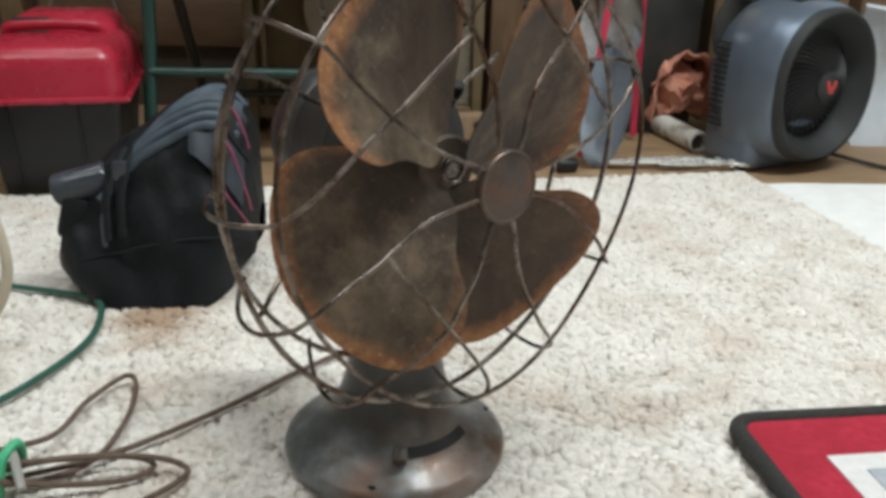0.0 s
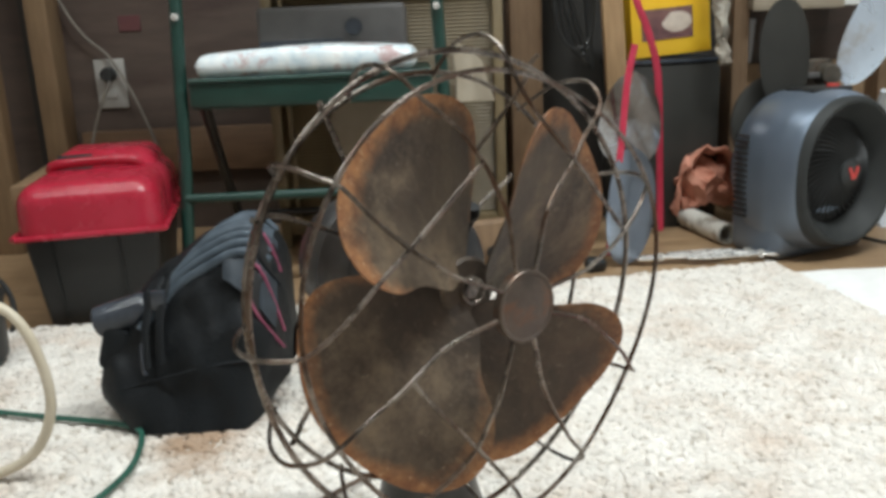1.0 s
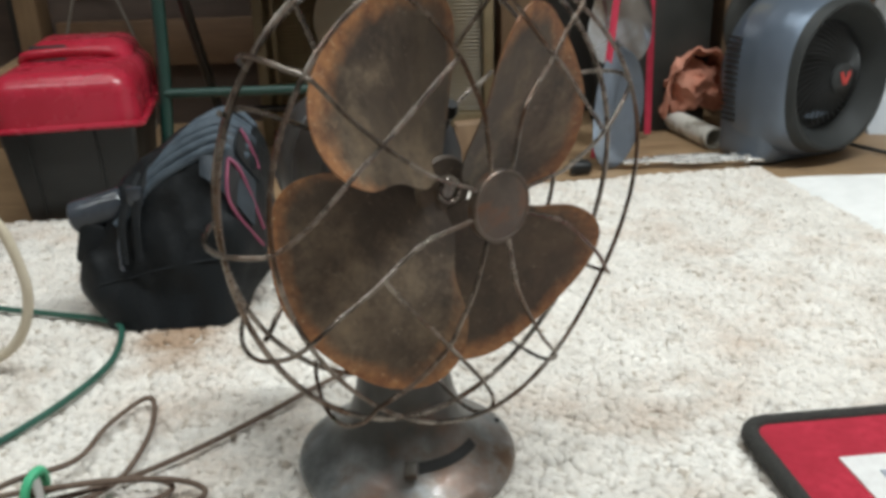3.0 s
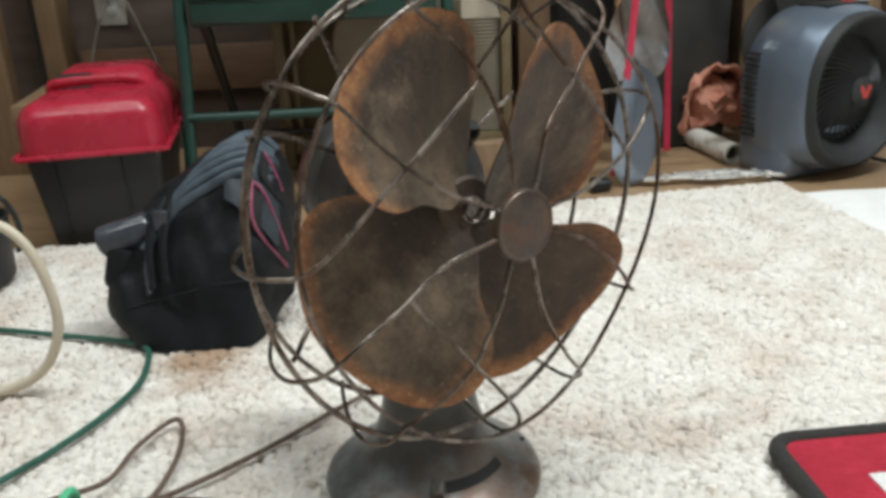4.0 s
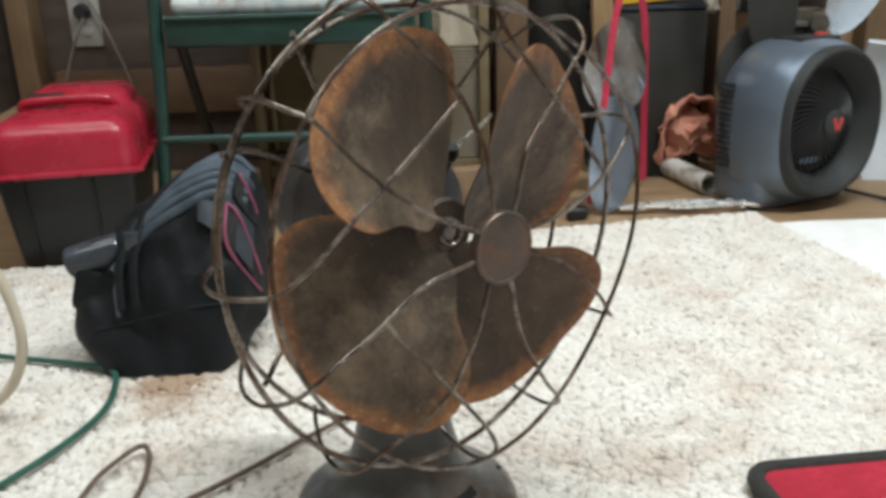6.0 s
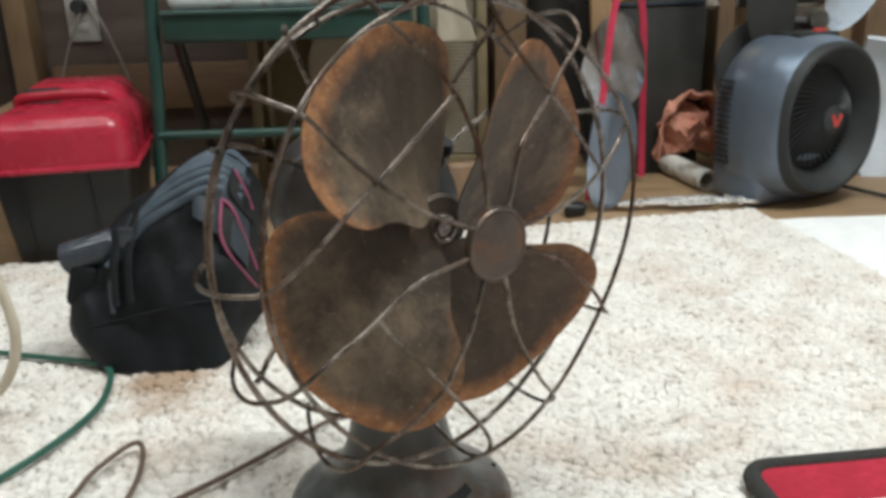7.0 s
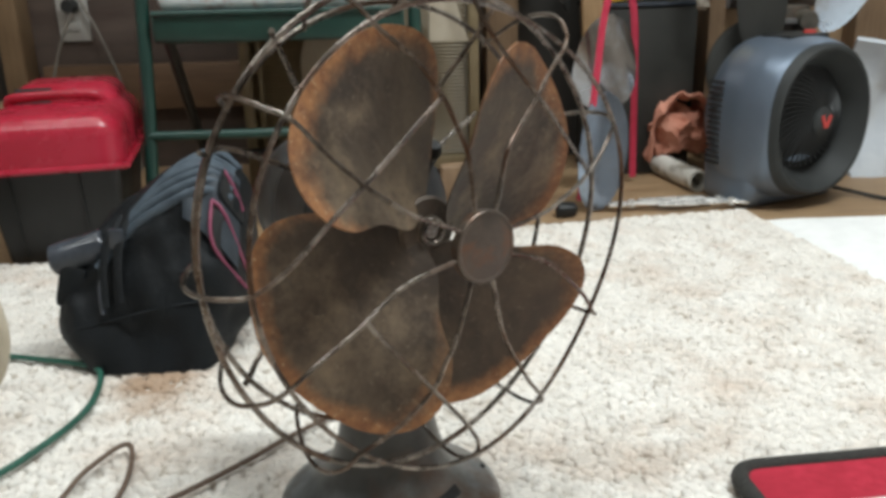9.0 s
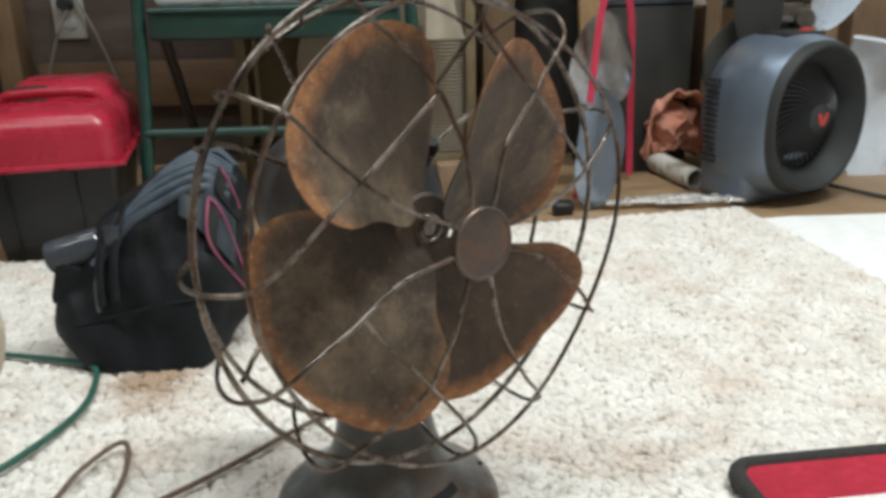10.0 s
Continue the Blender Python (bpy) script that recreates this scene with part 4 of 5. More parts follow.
def tool_bag():
    t = thing("tool_bag", "slouching black nylon tool bag with magenta-edged pockets", "bag", pose(-0.300, 0.985, 0.0, 0, 0, 0))

    # soft body: rounded foot, top line rising to one end
    def skin(x, q, out=0.0):
        """Point on the bag: x along it, q from 0 (foot in front) over the top to 1 (foot behind)."""
        top = float(np.interp(x, [-0.124, -0.112, -0.085, -0.045, 0.0, 0.04, 0.075, 0.10, 0.118, 0.126], [0.06, 0.115, 0.145, 0.172, 0.200, 0.219, 0.226, 0.219, 0.192, 0.09]))
        half = 0.092 * (1 - min(1.0, abs(x) / 0.128) ** 5) ** 0.4 + 0.004
        a = math.pi * q
        c, s = math.cos(a), math.sin(a)
        lean = 0.018 * s
        x *= 1.0 - 0.17 * max(0.0, 1.0 - s / 0.4) ** 2
        return Vector((x * 0.92 * (1.0 + ((0.5 * s * (1 - s) - 0.06 - 0.03 * s) if x < 0 else -0.12 * (1 - s) ** 3)), -math.copysign(abs(c) ** 0.62, c) * (half + out) * (1.0 - 0.30 * s) + lean, abs(s) ** 0.72 * (top + out)))
    def lumpy(u, v):
        p = skin(-0.126 + 0.252 * u, v)
        k = 0.010 * noise.noise(p * 14) + 0.005 * noise.noise(p * 38 + Vector((3, 1, 7)))
        fold = 0.004 * math.sin(60 * (p.x + 0.6 * p.z) + 4 * noise.noise(p * 9)) * max(0.0, math.sin(math.pi * v))
        return p + Vector((0.4 * k, -(k + fold) * (1 if v < 0.6 else -1), max(-p.z, k if 0.1 < v < 0.9 else 0)))
    body = part("body", grid_sheet(lumpy, 64, 56), "nylon", t)
    part("seam", sweep([skin(-0.118 + 0.0236 * k, 0.075, 0.002) for k in range(11)], 0.0016, 8, 0.008), "nylon", body, "stitched bottom seam")
    # gathered webbing over the upper front
    for k in range(9):
        q = 0.285 + 0.034 * k
        part("strap", sweep([skin(-0.055 + 0.012 * k, q - 0.08, 0.003), skin(-0.015 + 0.010 * k, q - 0.02, 0.005), skin(0.03 + 0.006 * k, q, 0.006), skin(0.075 + 0.002 * k, q + 0.02, 0.005), skin(0.108, q + 0.03, 0.003)], 0.0055, 10, 0.008, flat=0.6), "webbing", t, "blue-grey webbing strap")
    for x in (-0.046, -0.028):
        part("hanging_strap", sweep([skin(x + 0.012, 0.36, 0.004), skin(x + 0.004, 0.27, 0.010), skin(x, 0.18, 0.010), skin(x + 0.002, 0.10, 0.009)], 0.006, 10, 0.008, flat=0.35), "nylon", t, "black hanging strap")
    part("buckle", box(-0.009, 0.009, -0.004, 0.004, -0.012, 0.012, 0.003), "greyrubber", t, "grey plastic buckle", m=Matrix.Translation(skin(-0.030, 0.25, 0.012)))
    part("side_panel", grid_sheet(lambda u, v: skin(0.052 + 0.064 * u, 0.24 + 0.30 * v - 0.10 * u, 0.004 + 0.003 * math.sin(9 * u + 5 * v)), 16, 16, 0.002), "panelcloth", t, "blue-grey side panel")
    # side pockets: gaping mouths edged in magenta
    for k, mouth in enumerate((((0.088, 0.255), (0.103, 0.225), (0.122, 0.17)), ((0.100, 0.37), (0.110, 0.345), (0.119, 0.31)))):
        upper = [skin(x, q + 0.02, 0.008) for x, q in mouth]
        lower = [skin(mouth[0][0], mouth[0][1] + 0.02, 0.008), skin(mouth[1][0] - 0.012, mouth[1][1] - 0.055, 0.011), skin(mouth[2][0], mouth[2][1] - 0.03, 0.006)]
        def gape(u, v):
            """Between the two lips of the mouth."""
            k = min(int(u * 2), 1)
            f = u * 2 - k
            return (upper[k].lerp(upper[k + 1], f)).lerp(lower[k].lerp(lower[k + 1], f), v)
        part("pocket", grid_sheet(gape, 12, 6, 0.002), "black", t, "dark gaping pocket mouth")
        part("piping", sweep(upper, 0.0021, 8, 0.006), "magenta", t, "magenta piping")
        part("pocket_rim", sweep(lower, 0.0019, 8, 0.006), "magenta" if k == 0 else "nylon", t, "piped lower edge of the pocket")
    # grey end cap of something poking out
    part("end_roll", lathe([(0, -0.03), (0.016, -0.03), (0.019, -0.027), (0.020, 0.03), (0.017, 0.034), (0, 0.034)], 28, m=pose(-0.082, -0.035, 0.128, 0, 76, 6)), "greyrubber", t, "shiny grey rolled end")
    part("end_flap", rough_up(box(-0.016, 0.016, -0.015, 0.015, -0.035, 0.02, 0.008), 0.004, 30), "nylon", t, m=pose(-0.088, -0.04, 0.098, 0, 18, 0))
    # zip with a bright puller
    part("zip", sweep([skin(-0.045, 0.22, 0.008), skin(-0.049, 0.15, 0.008), skin(-0.047, 0.09, 0.008)], 0.003, 6, 0.006), "greyrubber", t, "grey zip")
    return t


tool_bag()


def folding_chair():
    t = thing("folding_chair", "dark green steel folding chair with a padded floral seat", "chair", pose(-0.205, 1.50, -0.012))
    w = 0.215
    for sx in (-1, 1):
        # front leg runs up into the back, rear leg crosses it
        part("front_leg", sweep([(sx * (w + 0.035), -0.03, 0.0), (sx * (w + 0.022), 0.0, 0.25), (sx * (w + 0.012), 0.03, 0.55), (sx * w, 0.10, 0.86)], 0.0115, 12, 0.03), "green", t, "dark green tubular front leg and back upright")
        part("rear_leg", sweep([(sx * (w - 0.012), 0.04, 0.345), (sx * (w - 0.004), 0.16, 0.22), (sx * w, 0.33, 0.0)], 0.010, 12, 0.03), "blackpaint", t, "black tubular rear leg")
        part("foot", lathe([(0, 0), (0.014, 0), (0.0145, 0.02), (0.012, 0.022)], 16, m=Matrix.Translation((sx * (w + 0.035), -0.03, 0))), "blackplastic", t)
        part("bolt", lathe([(0, 0.008), (0.006, 0.007), (0.007, 0.003), (0.007, 0)], 14, m=pose(sx * (w + 0.012), 0.008, 0.495, 90)), "chrome", t, "bright bolt head")
    part("seat_pan", box(-w, w, -0.01, 0.36, 0.335, 0.387, 0.008, 3), "green", t, "dark green pressed steel seat pan")
    part("pan_lip", sweep([(-w + 0.004, -0.012, 0.385), (w - 0.004, -0.012, 0.385)], 0.005, 10, 0.2, smooth=False), "green", t)
    bm = box(-0.205, 0.190, -0.004, 0.30, 0.387, 0.432, 0.021, 4)
    bmesh.ops.subdivide_edges(bm, edges=[e for e in bm.edges if e.calc_length() > 0.1], cuts=8, use_grid_fill=True)
    for v in bm.verts:
        if v.co.z > 0.41:
            v.co.z += 0.012 * math.cos(v.co.x / 0.185 * 1.4) - 0.006 + 0.003 * noise.noise(v.co * 14)
    part("cushion", bm, "cushion", t, "pale blue floral padded seat")
    part("stretcher", sweep([(-w - 0.026, -0.012, 0.178), (w + 0.026, -0.012, 0.178)], 0.0085, 12, 0.2, smooth=False), "green", t)
    part("rear_stretcher", sweep([(-w, 0.26, 0.09), (w, 0.26, 0.09)], 0.008, 12, 0.2, smooth=False), "blackpaint", t)
    part("backrest", grid_sheet(lambda u, v: Vector((-w + 2 * w * u, 0.085 + 0.03 * math.sin(math.pi * u) + 0.02 * v, 0.70 + 0.16 * v)), 20, 6, 0.004), "green", t)
    return t


folding_chair()


def louvre_panel():
    t = thing("louvre_fan", "aged beige box fan with a louvred front, against the wall", "box fan", pose(-0.335, 1.80, -0.012))
    W, H = 0.50, 0.56
    for x in (0.0, W - 0.022):
        part("side_frame", box(x, x + 0.022, -0.01, 0.11, 0, H, 0.004), "beige", t)
    for z in (0.03, H - 0.03):
        part("cross_frame", box(0.022, W - 0.022, -0.006, 0.11, z, z + 0.03, 0.004), "beige", t)
    part("inner_frame", box(0.035, 0.044, -0.004, 0.02, 0.06, H - 0.03, 0.002), "beige", t)
    part("backing", box(0.022, W - 0.022, 0.07, 0.075, 0.03, H - 0.03), "studdark", t, "dark brown inside")
    n = 62
    me = finish("slat", box(0.022, W - 0.022, -0.0016, 0.0016, -0.0027, 0.0027, 0.0006, 1), "beige")
    for i in range(n):
        ob = new("slat", me)
        ob.parent = t
        ob.matrix_local = pose(0, 0.012, 0.065 + i * 0.0076, -35)
    part("round_plate", rough_up(lathe([(0, 0.008), (0.10, 0.007), (0.118, 0.003), (0.12, -0.006), (0, -0.006)], 40, m=pose(0.245, -0.006, 0.26, 90)), 0.001, 20), "beigepale", t, "round pale beige cover plate")
    return t


louvre_panel()

# pale card leaning on the louvres, scrap of card with holes behind the fan
solo("card_scrap", rough_up(grid_sheet(lambda u, v: Vector((0.075 * u - 0.02 * v * u, -0.05 * (1 - v) + 0.01 * math.sin(4 * u), 0.12 * v * (1 - 0.35 * u))), 10, 10, 0.003), 0.004, 20, 1), "beigepale", "torn pale cardboard leaning against the fan frame", "cardboard", m=pose(0.06, 1.745, 0.30))
scrap = thing("bracket_scrap", "tan wooden bracket with dark holes, on the floor", "bracket", pose(0.105, 1.50, -0.012, 0, 0, 12))
part("board", rough_up(box(-0.045, 0.05, -0.01, 0.012, 0, 0.115, 0.010, 4), 0.014, 26, 2), "studdark", scrap)
for x, z, r in ((0.0, 0.05, 0.013), (0.022, 0.088, 0.008)):
    part("hole", lathe([(0, 0.0015), (r, 0.001), (r, 0)], 18, m=pose(x, -0.0125, z, 90)), "black", scrap)


def prop(name, label, m):
    """The hub of loose aluminium fan blades."""
    t = thing(name, label, "fan blades", m)
    part("hub", lathe([(0, 0.022), (0.018, 0.021), (0.022, 0.012), (0.024, -0.012), (0, -0.012)], 28), "castiron", t, "grey iron hub")
    return t


def curled_blade(w, h, curl, dish, edge):
    """An oval sheet, curled about its length and dished."""
    def f(u, v):
        z = -h + 2 * h * v
        q = max(0.002, 1 - abs(z / h) ** 2.3) ** 0.5
        x = w * (2 * u - 1) * q
        return Vector((x, curl * x * x + dish * z * z + edge * x * z, z))
    return grid_sheet(f, 22, 28, 0.0015)


blades = thing("fan_blade_set", "loose aluminium fan blades standing on the floor by the strap", "fan blades", pose(0.352, 1.62, -0.012))
part("blade", curled_blade(0.064, 0.092, 4.0, 1.5, 5.0), "browned", blades, "brownish aluminium blade, reflected brown put into its colour", m=pose(0.048, 0, 0.268, -6, 8, 10))
part("blade", curled_blade(0.046, 0.113, -5.0, 0.6, 0), "polished", blades, "shiny aluminium blade seen side-on", m=pose(0.020, -0.085, 0.114, -12, 9, 4))


def heater():
    t = thing("space_heater", "charcoal plastic vortex space heater with round dark grille", "heater", pose(0.732, 1.582, -0.012, 0, 0, 23) @ Matrix.Scale(0.93, 4))
    # rounded shell: round in front, squarer behind
    prof = [(0.84, -0.100), (0.855, -0.107), (0.875, -0.108), (0.90, -0.102), (0.94, -0.083), (0.98, -0.050), (1.0, -0.015), (0.99, 0.035), (0.95, 0.065), (0.87, 0.09), (0.75, 0.10)]
    def shell(u, v):
        a = 2 * math.pi * u
        f = v * (len(prof) - 1)
        i = min(int(f), len(prof) - 2)
        k = prof[i][0] + (prof[i + 1][0] - prof[i][0]) * (f - i)
        yy = prof[i][1] + (prof[i + 1][1] - prof[i][1]) * (f - i)
        ex = 1.0 - 0.26 * min(1, max(0, (k - 0.84) / 0.16))
        cx, cz = math.cos(a), math.sin(a)
        if cz < 0:
            ex -= 0.22 * (1.0 - ex) / 0.26
        x = math.copysign(abs(cx) ** ex, cx) * 0.142 * k
        z = math.copysign(abs(cz) ** ex, cz) * 0.163 * k
        return Vector((x, yy, 0.178 + z))
    for name, v0, v1, mat, note in (("shell", 0.36, 1.0, "heater", ""), ("bezel", 0.0, 0.36, "heaterdark", "matt dark rounded bezel")):
        bm = grid_sheet(lambda u, v: shell(u, v0 + (v1 - v0) * v), 72, 26)
        bmesh.ops.remove_doubles(bm, verts=bm.verts, dist=1e-5)
        part(name, bm, mat, t, note)
    part("rear_cover", lathe([(0, 0.12), (0.06, 0.118), (0.10, 0.112), (0.118, 0.10), (0.122, 0.09)], 40, m=pose(0, 0, 0.172, -90)), "heaterdark", t)
    part("foot", box(-0.128, 0.128, -0.052, 0.09, 0, 0.12, 0.024, 4), "heater", t, "charcoal foot")
    ring_m = pose(0, -0.104, 0.178, 90)
    part("front_funnel", lathe([(1.0, 0.002), (0.985, 0.003), (0.96, -0.002), (0.90, -0.016), (0.82, -0.032), (0.76, -0.046)], 64, m=ring_m @ Matrix.Diagonal((0.1225, 0.1405, 1, 1))), "heaterdark", t, "matt dark funnel round the grille")
    part("inside", lathe([(0, -0.060), (0.112, -0.050)], 40, m=ring_m), "black", t)
    g = part("grille", lathe([(0.020, 0.0), (0.024, 0.003), (0.028, 0.0), (0.028, -0.004), (0.020, -0.004)], 32, m=ring_m), "heaterdark", t, "dark spiral grille")
    def vane(k):
        pts = []
        for j in range(7):
            r = 0.024 + 0.075 * j / 6
            pts.append(ring_m @ polar(r, k * 9 + 46 * (j / 6), -0.004 - 0.040 * (j / 6) + 0.006 * math.sin(math.pi * j / 6)))
        return sweep(pts, 0.0013, 6, 0.01)
    for k in range(40):
        part("vane", vane(k), "blackplastic", g)
    part("hub_disc", lathe([(0, 0.007), (0.018, 0.006), (0.023, 0.002), (0.023, -0.003)], 32, m=ring_m), "heaterdark", g)
    for sgn in (-1, 1):
        part("emblem", box(-0.004, 0.004, -0.013, 0.013, 0.006, 0.0085, 0.001), "redlogo", g, "red emblem bar", m=ring_m @ pose(sgn * 0.006, 0.0, 0, 0, 0, -sgn * 24))
    for i in range(15):
        z = 0.085 + i * 0.0118
        part("side_slot", box(-0.003, 0.003, -0.018, 0.02, -0.0028, 0.0028, 0.001, 1), "black", t, m=pose(-0.139, 0.046, z))
    part("dial", lathe([(0, 0.014), (0.012, 0.013), (0.014, 0.0)], 20, m=pose(0.03, -0.02, 0.334)), "redlogo", t, "red control dial")
    part("top_panel", box(-0.05, 0.06, -0.045, 0.03, 0.330, 0.342, 0.004), "blackplastic", t)
    return t


heater()
TALL = pose(0.822, 1.715, 0.318, 88, 0, -4)
tall = prop("fan_blade_set_tall", "loose aluminium fan blades standing behind the heater", TALL)
part("blade", curled_blade(0.050, 0.135, 2.5, 0.25, 0), "alu", tall, "shiny pale aluminium blade", m=TALL.inverted() @ pose(0.905, 1.69, 0.42, 0, 24, -10))
# this blade faces another way; its darkness is put into the colour
part("blade", curled_blade(0.054, 0.112, 2.5, 0.25, 0), "cratebrown", tall, "dull dark grey blade hanging edge down, shade painted into its colour", m=TALL.inverted() @ pose(0.722, 1.69, 0.362, 0, -4, 8))
part("bracket", box(-0.10, 0.02, -0.006, 0.006, -0.012, 0.012, 0.003), "casegrey", tall, "dark bracket between the blades")
solo("wall_card", rough_up(box(-0.013, 0.013, -0.004, 0, -0.06, 0.06, 0.0015), 0.001, 14), "palecloth", "narrow pale blue-grey card tacked to the boarded wall", "card", m=pose(0.785, 2.061, 0.375, 0, 4, 0))
blade_disc = solo("fan_guard_disc", lathe([(0, 0.006), (0.09, 0.006), (0.105, 0.0), (0.105, -0.006), (0, -0.006)], 40), "cratebrown", "dark round fan back leaning behind the heater", "fan part", m=pose(0.735, 1.735, 0.22, 84, 0, 5))
solo("blade_stand", rough_up(box(-0.03, 0.03, -0.03, 0.03, 0, 0.36, 0.008), 0.002, 14), "castiron", "dark iron motor column behind the heater", "stand", m=pose(0.81, 1.76, -0.012))
solo("pale_sack", rough_up(grid_sheet(lambda u, v: Vector((0.30 * u + 0.03 * v, 0.05 * math.sin(3 * v), 0.30 * (1 - v) * (1 - 0.25 * u))), 20, 16, 0.01), 0.02, 12, 5), "palecloth", "pale cloth sack slumped on the floor by the heater", "sack", m=pose(0.93, 1.72, -0.01))


def crate():
    t = thing("black_crate", "tall black plastic crate standing against the wall", "crate", pose(0.425, 1.80, -0.012, 0, 0, 6))
    part("body", box(0, 0.215, 0, 0.16, 0, 0.362, 0.006), "cratebrown", t)
    part("top_edge", box(-0.004, 0.219, -0.004, 0.164, 0.362, 0.372, 0.003), "greyrubber", t, "grey top rim")
    return t


crate()
ybox = thing("yellow_box", "yellow printed carton standing on the black crate", "box", pose(0.442, 1.805, 0.362, 0, -4, 6))
part("carton", box(0, 0.175, 0, 0.09, 0, 0.19, 0.002), "yellow", ybox)
part("printed_picture", box(0.022, 0.135, -0.002, 0.001, 0.034, 0.098), "picture", ybox, "brown and purple printed picture")
part("printed_shape", rough_up(lathe([(0, 0.001), (0.02, 0.001), (0.03, 0)], 20, m=pose(0.10, -0.0022, 0.068, 90) @ Matrix.Diagonal((1.1, 0.7, 1, 1))), 0.002, 60), "picturepale", ybox, "pale printed shape")
part("printed_line", box(0.03, 0.15, -0.001, 0.001, 0.125, 0.133), "picture", ybox, "dark bar of print")

solo("hanging_batten", rough_up(box(-0.021, 0.021, -0.012, 0.012, 0, 0.85, 0.003), 0.001, 12), "batten", "light pine batten hanging on the wall", "batten", m=pose(0.408, 1.775, 0.205, 0, -4, 0))
solo("hanging_rag", rough_up(sweep([(0.0, 0, 0.5), (0.004, 0.0, 0.3), (0.010, 0, 0.13), (0.018, 0.0, 0.04), (0.024, 0.0, 0.0)], lambda t: 0.020 - 0.012 * abs(t - 0.4) ** 0.8, 20, 0.006), 0.012, 48, 7), "creamcloth", "dirty cream rag hanging from the wall", "rag", m=pose(0.60, 1.76, 0.345))
for k in range(4):
    cord("hanging_cable", [(0.30 + 0.012 * k, 1.90, 0.80), (0.285 + 0.010 * k, 1.885, 0.55), (0.30 + 0.018 * k, 1.88, 0.42 - 0.012 * k), (0.345 + 0.008 * k, 1.88, 0.39 - 0.014 * k), (0.372 - 0.004 * k, 1.89, 0.46), (0.365 - 0.012 * k, 1.90, 0.80)], 0.0055, "blackplastic" if k % 2 else "blackpaint", "dark cable hanging in a loop on the wall")
cord("red_strap", [(0.398, 1.70, 0.62), (0.405, 1.66, 0.50), (0.440, 1.68, 0.42), (0.466, 1.70, 0.34), (0.478, 1.72, 0.22), (0.487, 1.74, 0.10), (0.49, 1.74, 0.0)], 0.0075, "strap", "flat red nylon strap hanging to the floor", 8, 0.01, "strap", 0.3)
cord("red_strap_end", [(0.385, 1.56, 0.40), (0.372, 1.56, 0.337), (0.36, 1.555, 0.22), (0.345, 1.55, 0.08), (0.335, 1.55, 0.004)], 0.0065, "strap", "flat red nylon strap end beside the aluminium blades", 8, 0.01, "strap", 0.3)

# floor clutter at the rug's far edge
tube_m = pose(0.600, 1.640, 0.0105, 0, 0, 9.4)
tube_ob = solo("cardboard_tube", lathe([(0.0225, 0), (0.0225, 0.36), (0.018, 0.36), (0.018, 0), (0.0225, 0)], 28, m=pose(0, 0, 0, -90)), "whitetube", "scuffed white cardboard tube lying on the floor", "tube", m=tube_m)


def pliers(m, l):
    t = thing("pliers", "bright steel slip-joint pliers lying at the rug's edge", "pliers", m, group="tools on the floor")
    for sgn in (-1, 1):
        part("handle", sweep([(0, 0, 0.006), (0.03, sgn * 0.008, 0.006), (0.09, sgn * 0.016, 0.006), (l, sgn * 0.012, 0.005)], 0.0055, 8, 0.01, flat=0.7), "chrome", t)
        part("jaw", sweep([(0, 0, 0.006), (-0.02, sgn * 0.008, 0.006), (-0.045, sgn * 0.003, 0.006)], 0.006, 8, 0.008, flat=0.7), "chrome", t)
    part("pivot", lathe([(0, 0.014), (0.006, 0.013), (0.008, 0.0)], 16), "chrome", t)
    return t


pliers(pose(0.605, 1.545, -0.008, 0, 0, 178), 0.15)
pliers(pose(0.43, 1.525, -0.004, 0, 0, 6), 0.15)
pliers(pose(0.62, 1.515, -0.004, 0, 0, 176), 0.14)
cord("heater_cord", [(0.86, 1.60, 0.0), (0.93, 1.52, -0.006), (1.0, 1.50, -0.006), (1.08, 1.54, -0.006), (1.16, 1.50, -0.006)], 0.004, "blackplastic", "black cord of the heater on the floor")

# terracotta cloth crumpled between crate and heater
cloth = thing("crumpled_cloth", "crumpled terracotta cloth lying against the heater", "cloth", pose(0.612, 1.83, 0.022))


def drape(u, v):
    """A sheet thrown in an arch, open towards the front."""
    a = math.pi * (1.0 - 1.0 * u)
    r = 1.0 + 0.16 * noise.noise(Vector((u * 5, v * 2.5, 1))) - 0.25 * v
    p = Vector((0.082 * r * math.cos(a), -0.06 + 0.13 * v, max(0.0, 0.155 * r * math.sin(a)) + 0.002))
    return p + 0.012 * Vector((noise.noise(p * 40), noise.noise(p * 40 + Vector((5, 0, 0))), 0.5 * noise.noise(p * 52)))


part("fold", grid_sheet(drape, 40, 24, 0.004), "terracotta", cloth, "arched outer fold")
bm = bmesh.new()
bmesh.ops.create_icosphere(bm, subdivisions=4, radius=1)
for v in bm.verts:
    v.co = Vector((v.co.x * 0.070, v.co.y * 0.05, (v.co.z * 0.5 + 0.5) * 0.125))
rough_up(rough_up(bm, 0.035, 22, 3), 0.014, 55, 5)
for v in bm.verts:
    v.co.z = max(0.001, v.co.z)
part("crumple", bm, "terracotta", cloth, "crumpled inner folds")

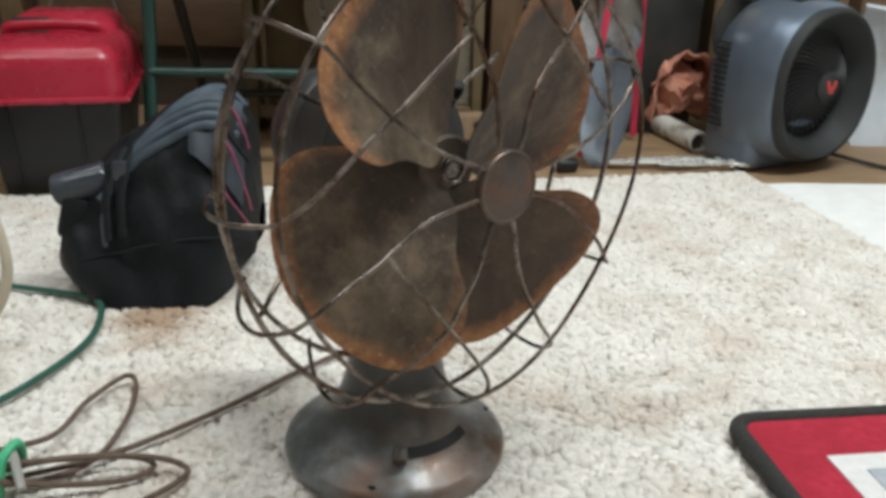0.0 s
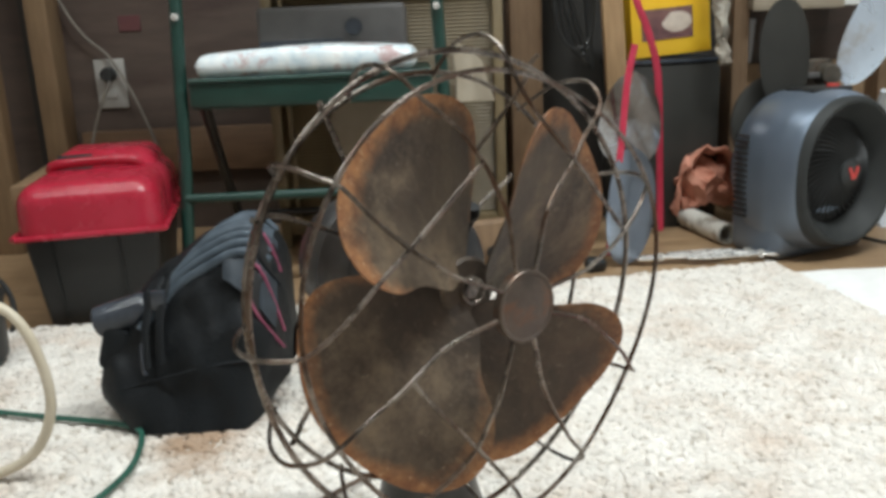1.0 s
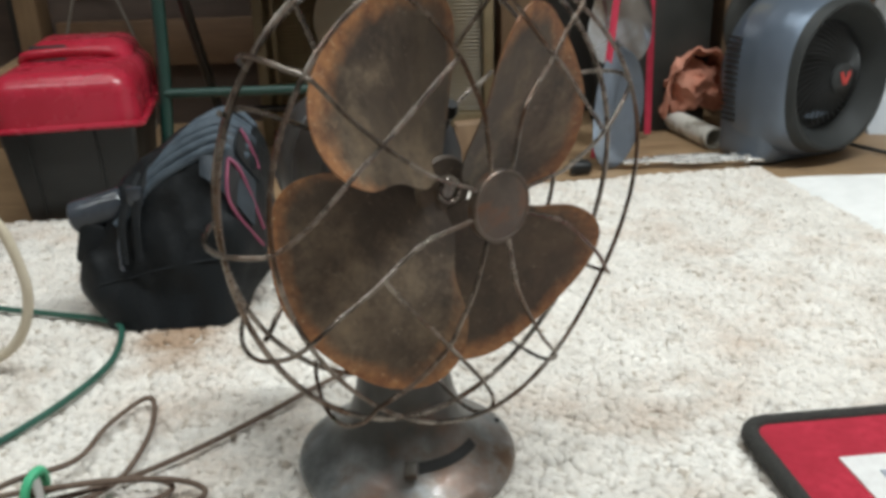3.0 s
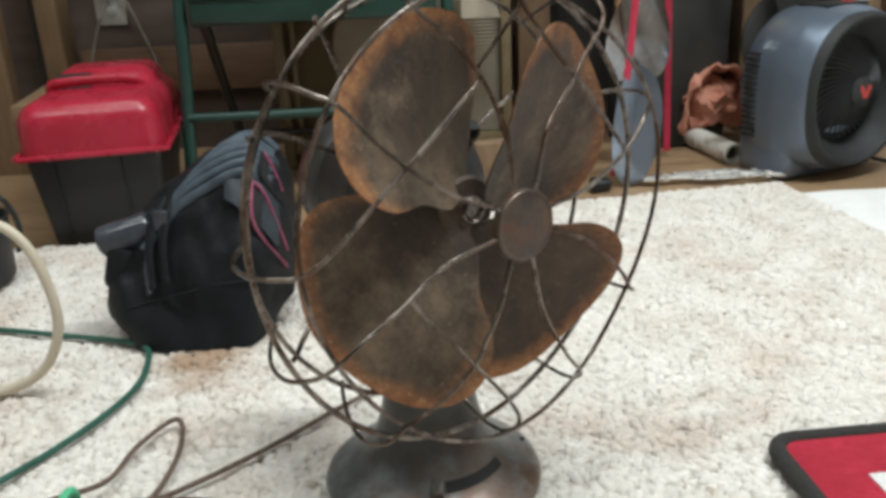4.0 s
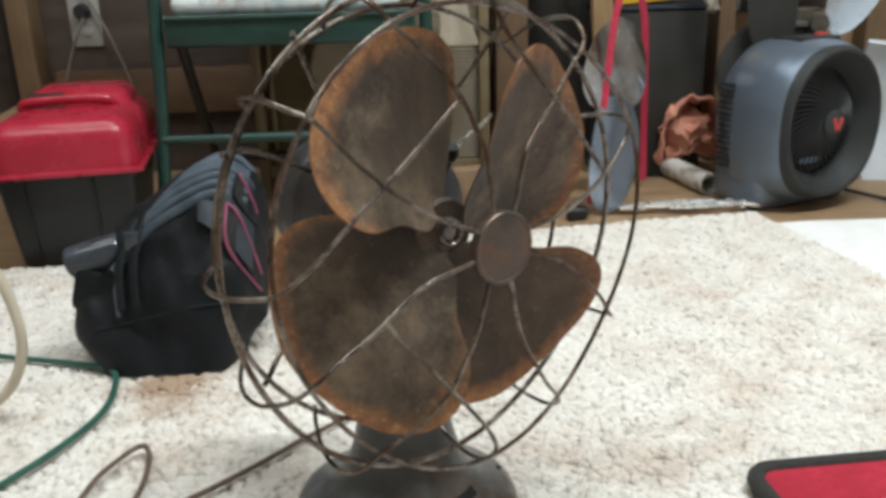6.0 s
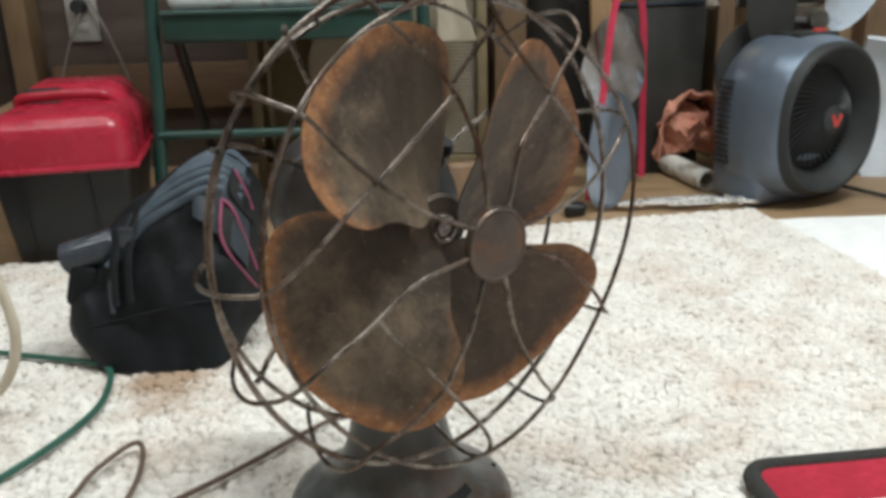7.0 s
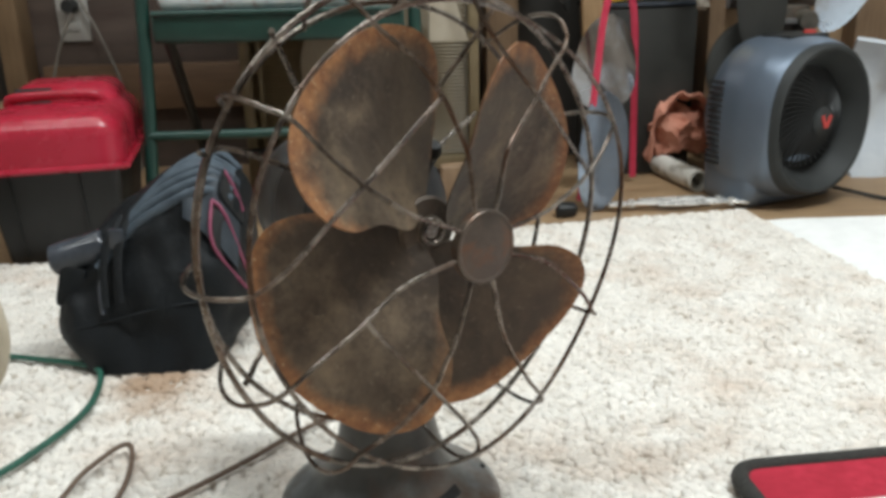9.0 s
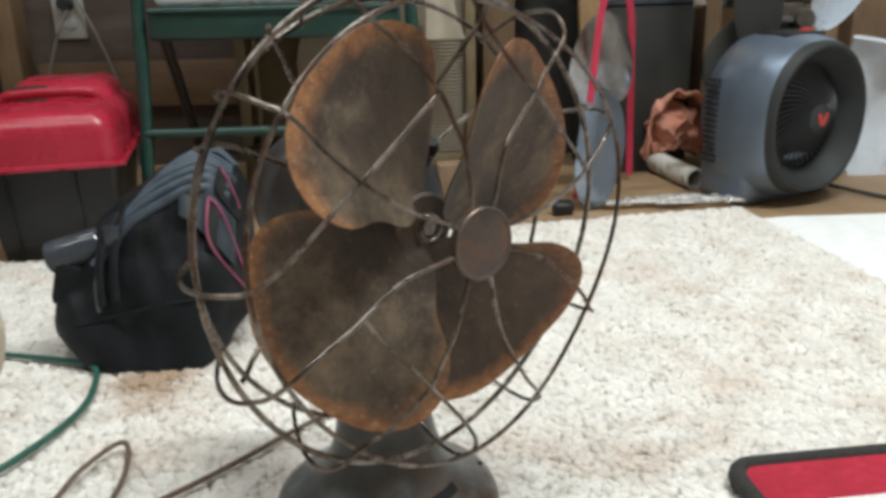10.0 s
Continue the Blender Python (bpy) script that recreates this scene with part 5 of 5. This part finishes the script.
# dark round thing at the rug's left edge
solo("black_bucket", lathe([(0, 0.0), (0.06, 0.0), (0.068, 0.01), (0.072, 0.09), (0.076, 0.1), (0.07, 0.1), (0.064, 0.02), (0, 0.015)], 36), "blackplastic", "low black plastic tub on the rug", "tub", m=pose(-0.70, 1.14, 0.0, 0, 0, 0))

# grey case lying on the back of the chair's seat
case = thing("grey_case", "dark grey plastic case lying on the folding chair seat", "case", pose(-0.19, 1.80, 0.372))
part("shell", box(-0.155, 0.155, -0.02, 0.055, 0.0, 0.13, 0.012, 3), "casegrey", case)
part("knob", lathe([(0, 0.012), (0.016, 0.010), (0.018, 0.0)], 24, m=pose(0.045, -0.02, 0.085, 90)), "greyrubber", case, "round dark knob")
part("strip", box(-0.15, 0.02, -0.0225, -0.019, 0.05, 0.062, 0.001, 1), "greyrubber", case, "grey strip")

# small faded sticker on the boarding
solo("wall_sticker", box(-0.026, 0.026, -0.002, 0, -0.018, 0.018, 0.0008, 1), "sticker", "small faded red sticker on the boarded wall", "sticker", m=pose(-0.695, 2.059, 0.49))

solo("rubber_lump", rough_up(box(-0.02, 0.02, -0.016, 0.016, 0, 0.026, 0.009, 3), 0.004, 40, 3), "blackplastic", "small black rubber foot lying by the rug", "rubber foot", m=pose(0.30, 1.50, -0.012))
cord("dark_cord", [(-0.86, 1.34, 0.10), (-0.78, 1.32, 0.112), (-0.715, 1.31, 0.085), (-0.69, 1.30, 0.04), (-0.70, 1.29, -0.006), (-0.76, 1.28, -0.008)], 0.0045, "blackpaint", "stiff dark cord curling beside the toolbox")

# shallow pale cabinet hung on the wall over the loose blades
cabinet = thing("wall_cabinet", "shallow pale beige cabinet hung on the boarded wall", "cabinet", pose(0.84, 2.06, 0.455))
part("body", box(-0.106, 0.095, -0.16, 0, 0, 0.30, 0.004), "beigepale", cabinet)
part("end_panel", box(0.095, 0.14, -0.163, 0, 0, 0.30, 0.003), "lampwhite", cabinet, "white end panel")
part("bottom_rail", box(-0.110, 0.094, -0.167, -0.160, -0.004, 0.022, 0.002), "beigepale", cabinet)
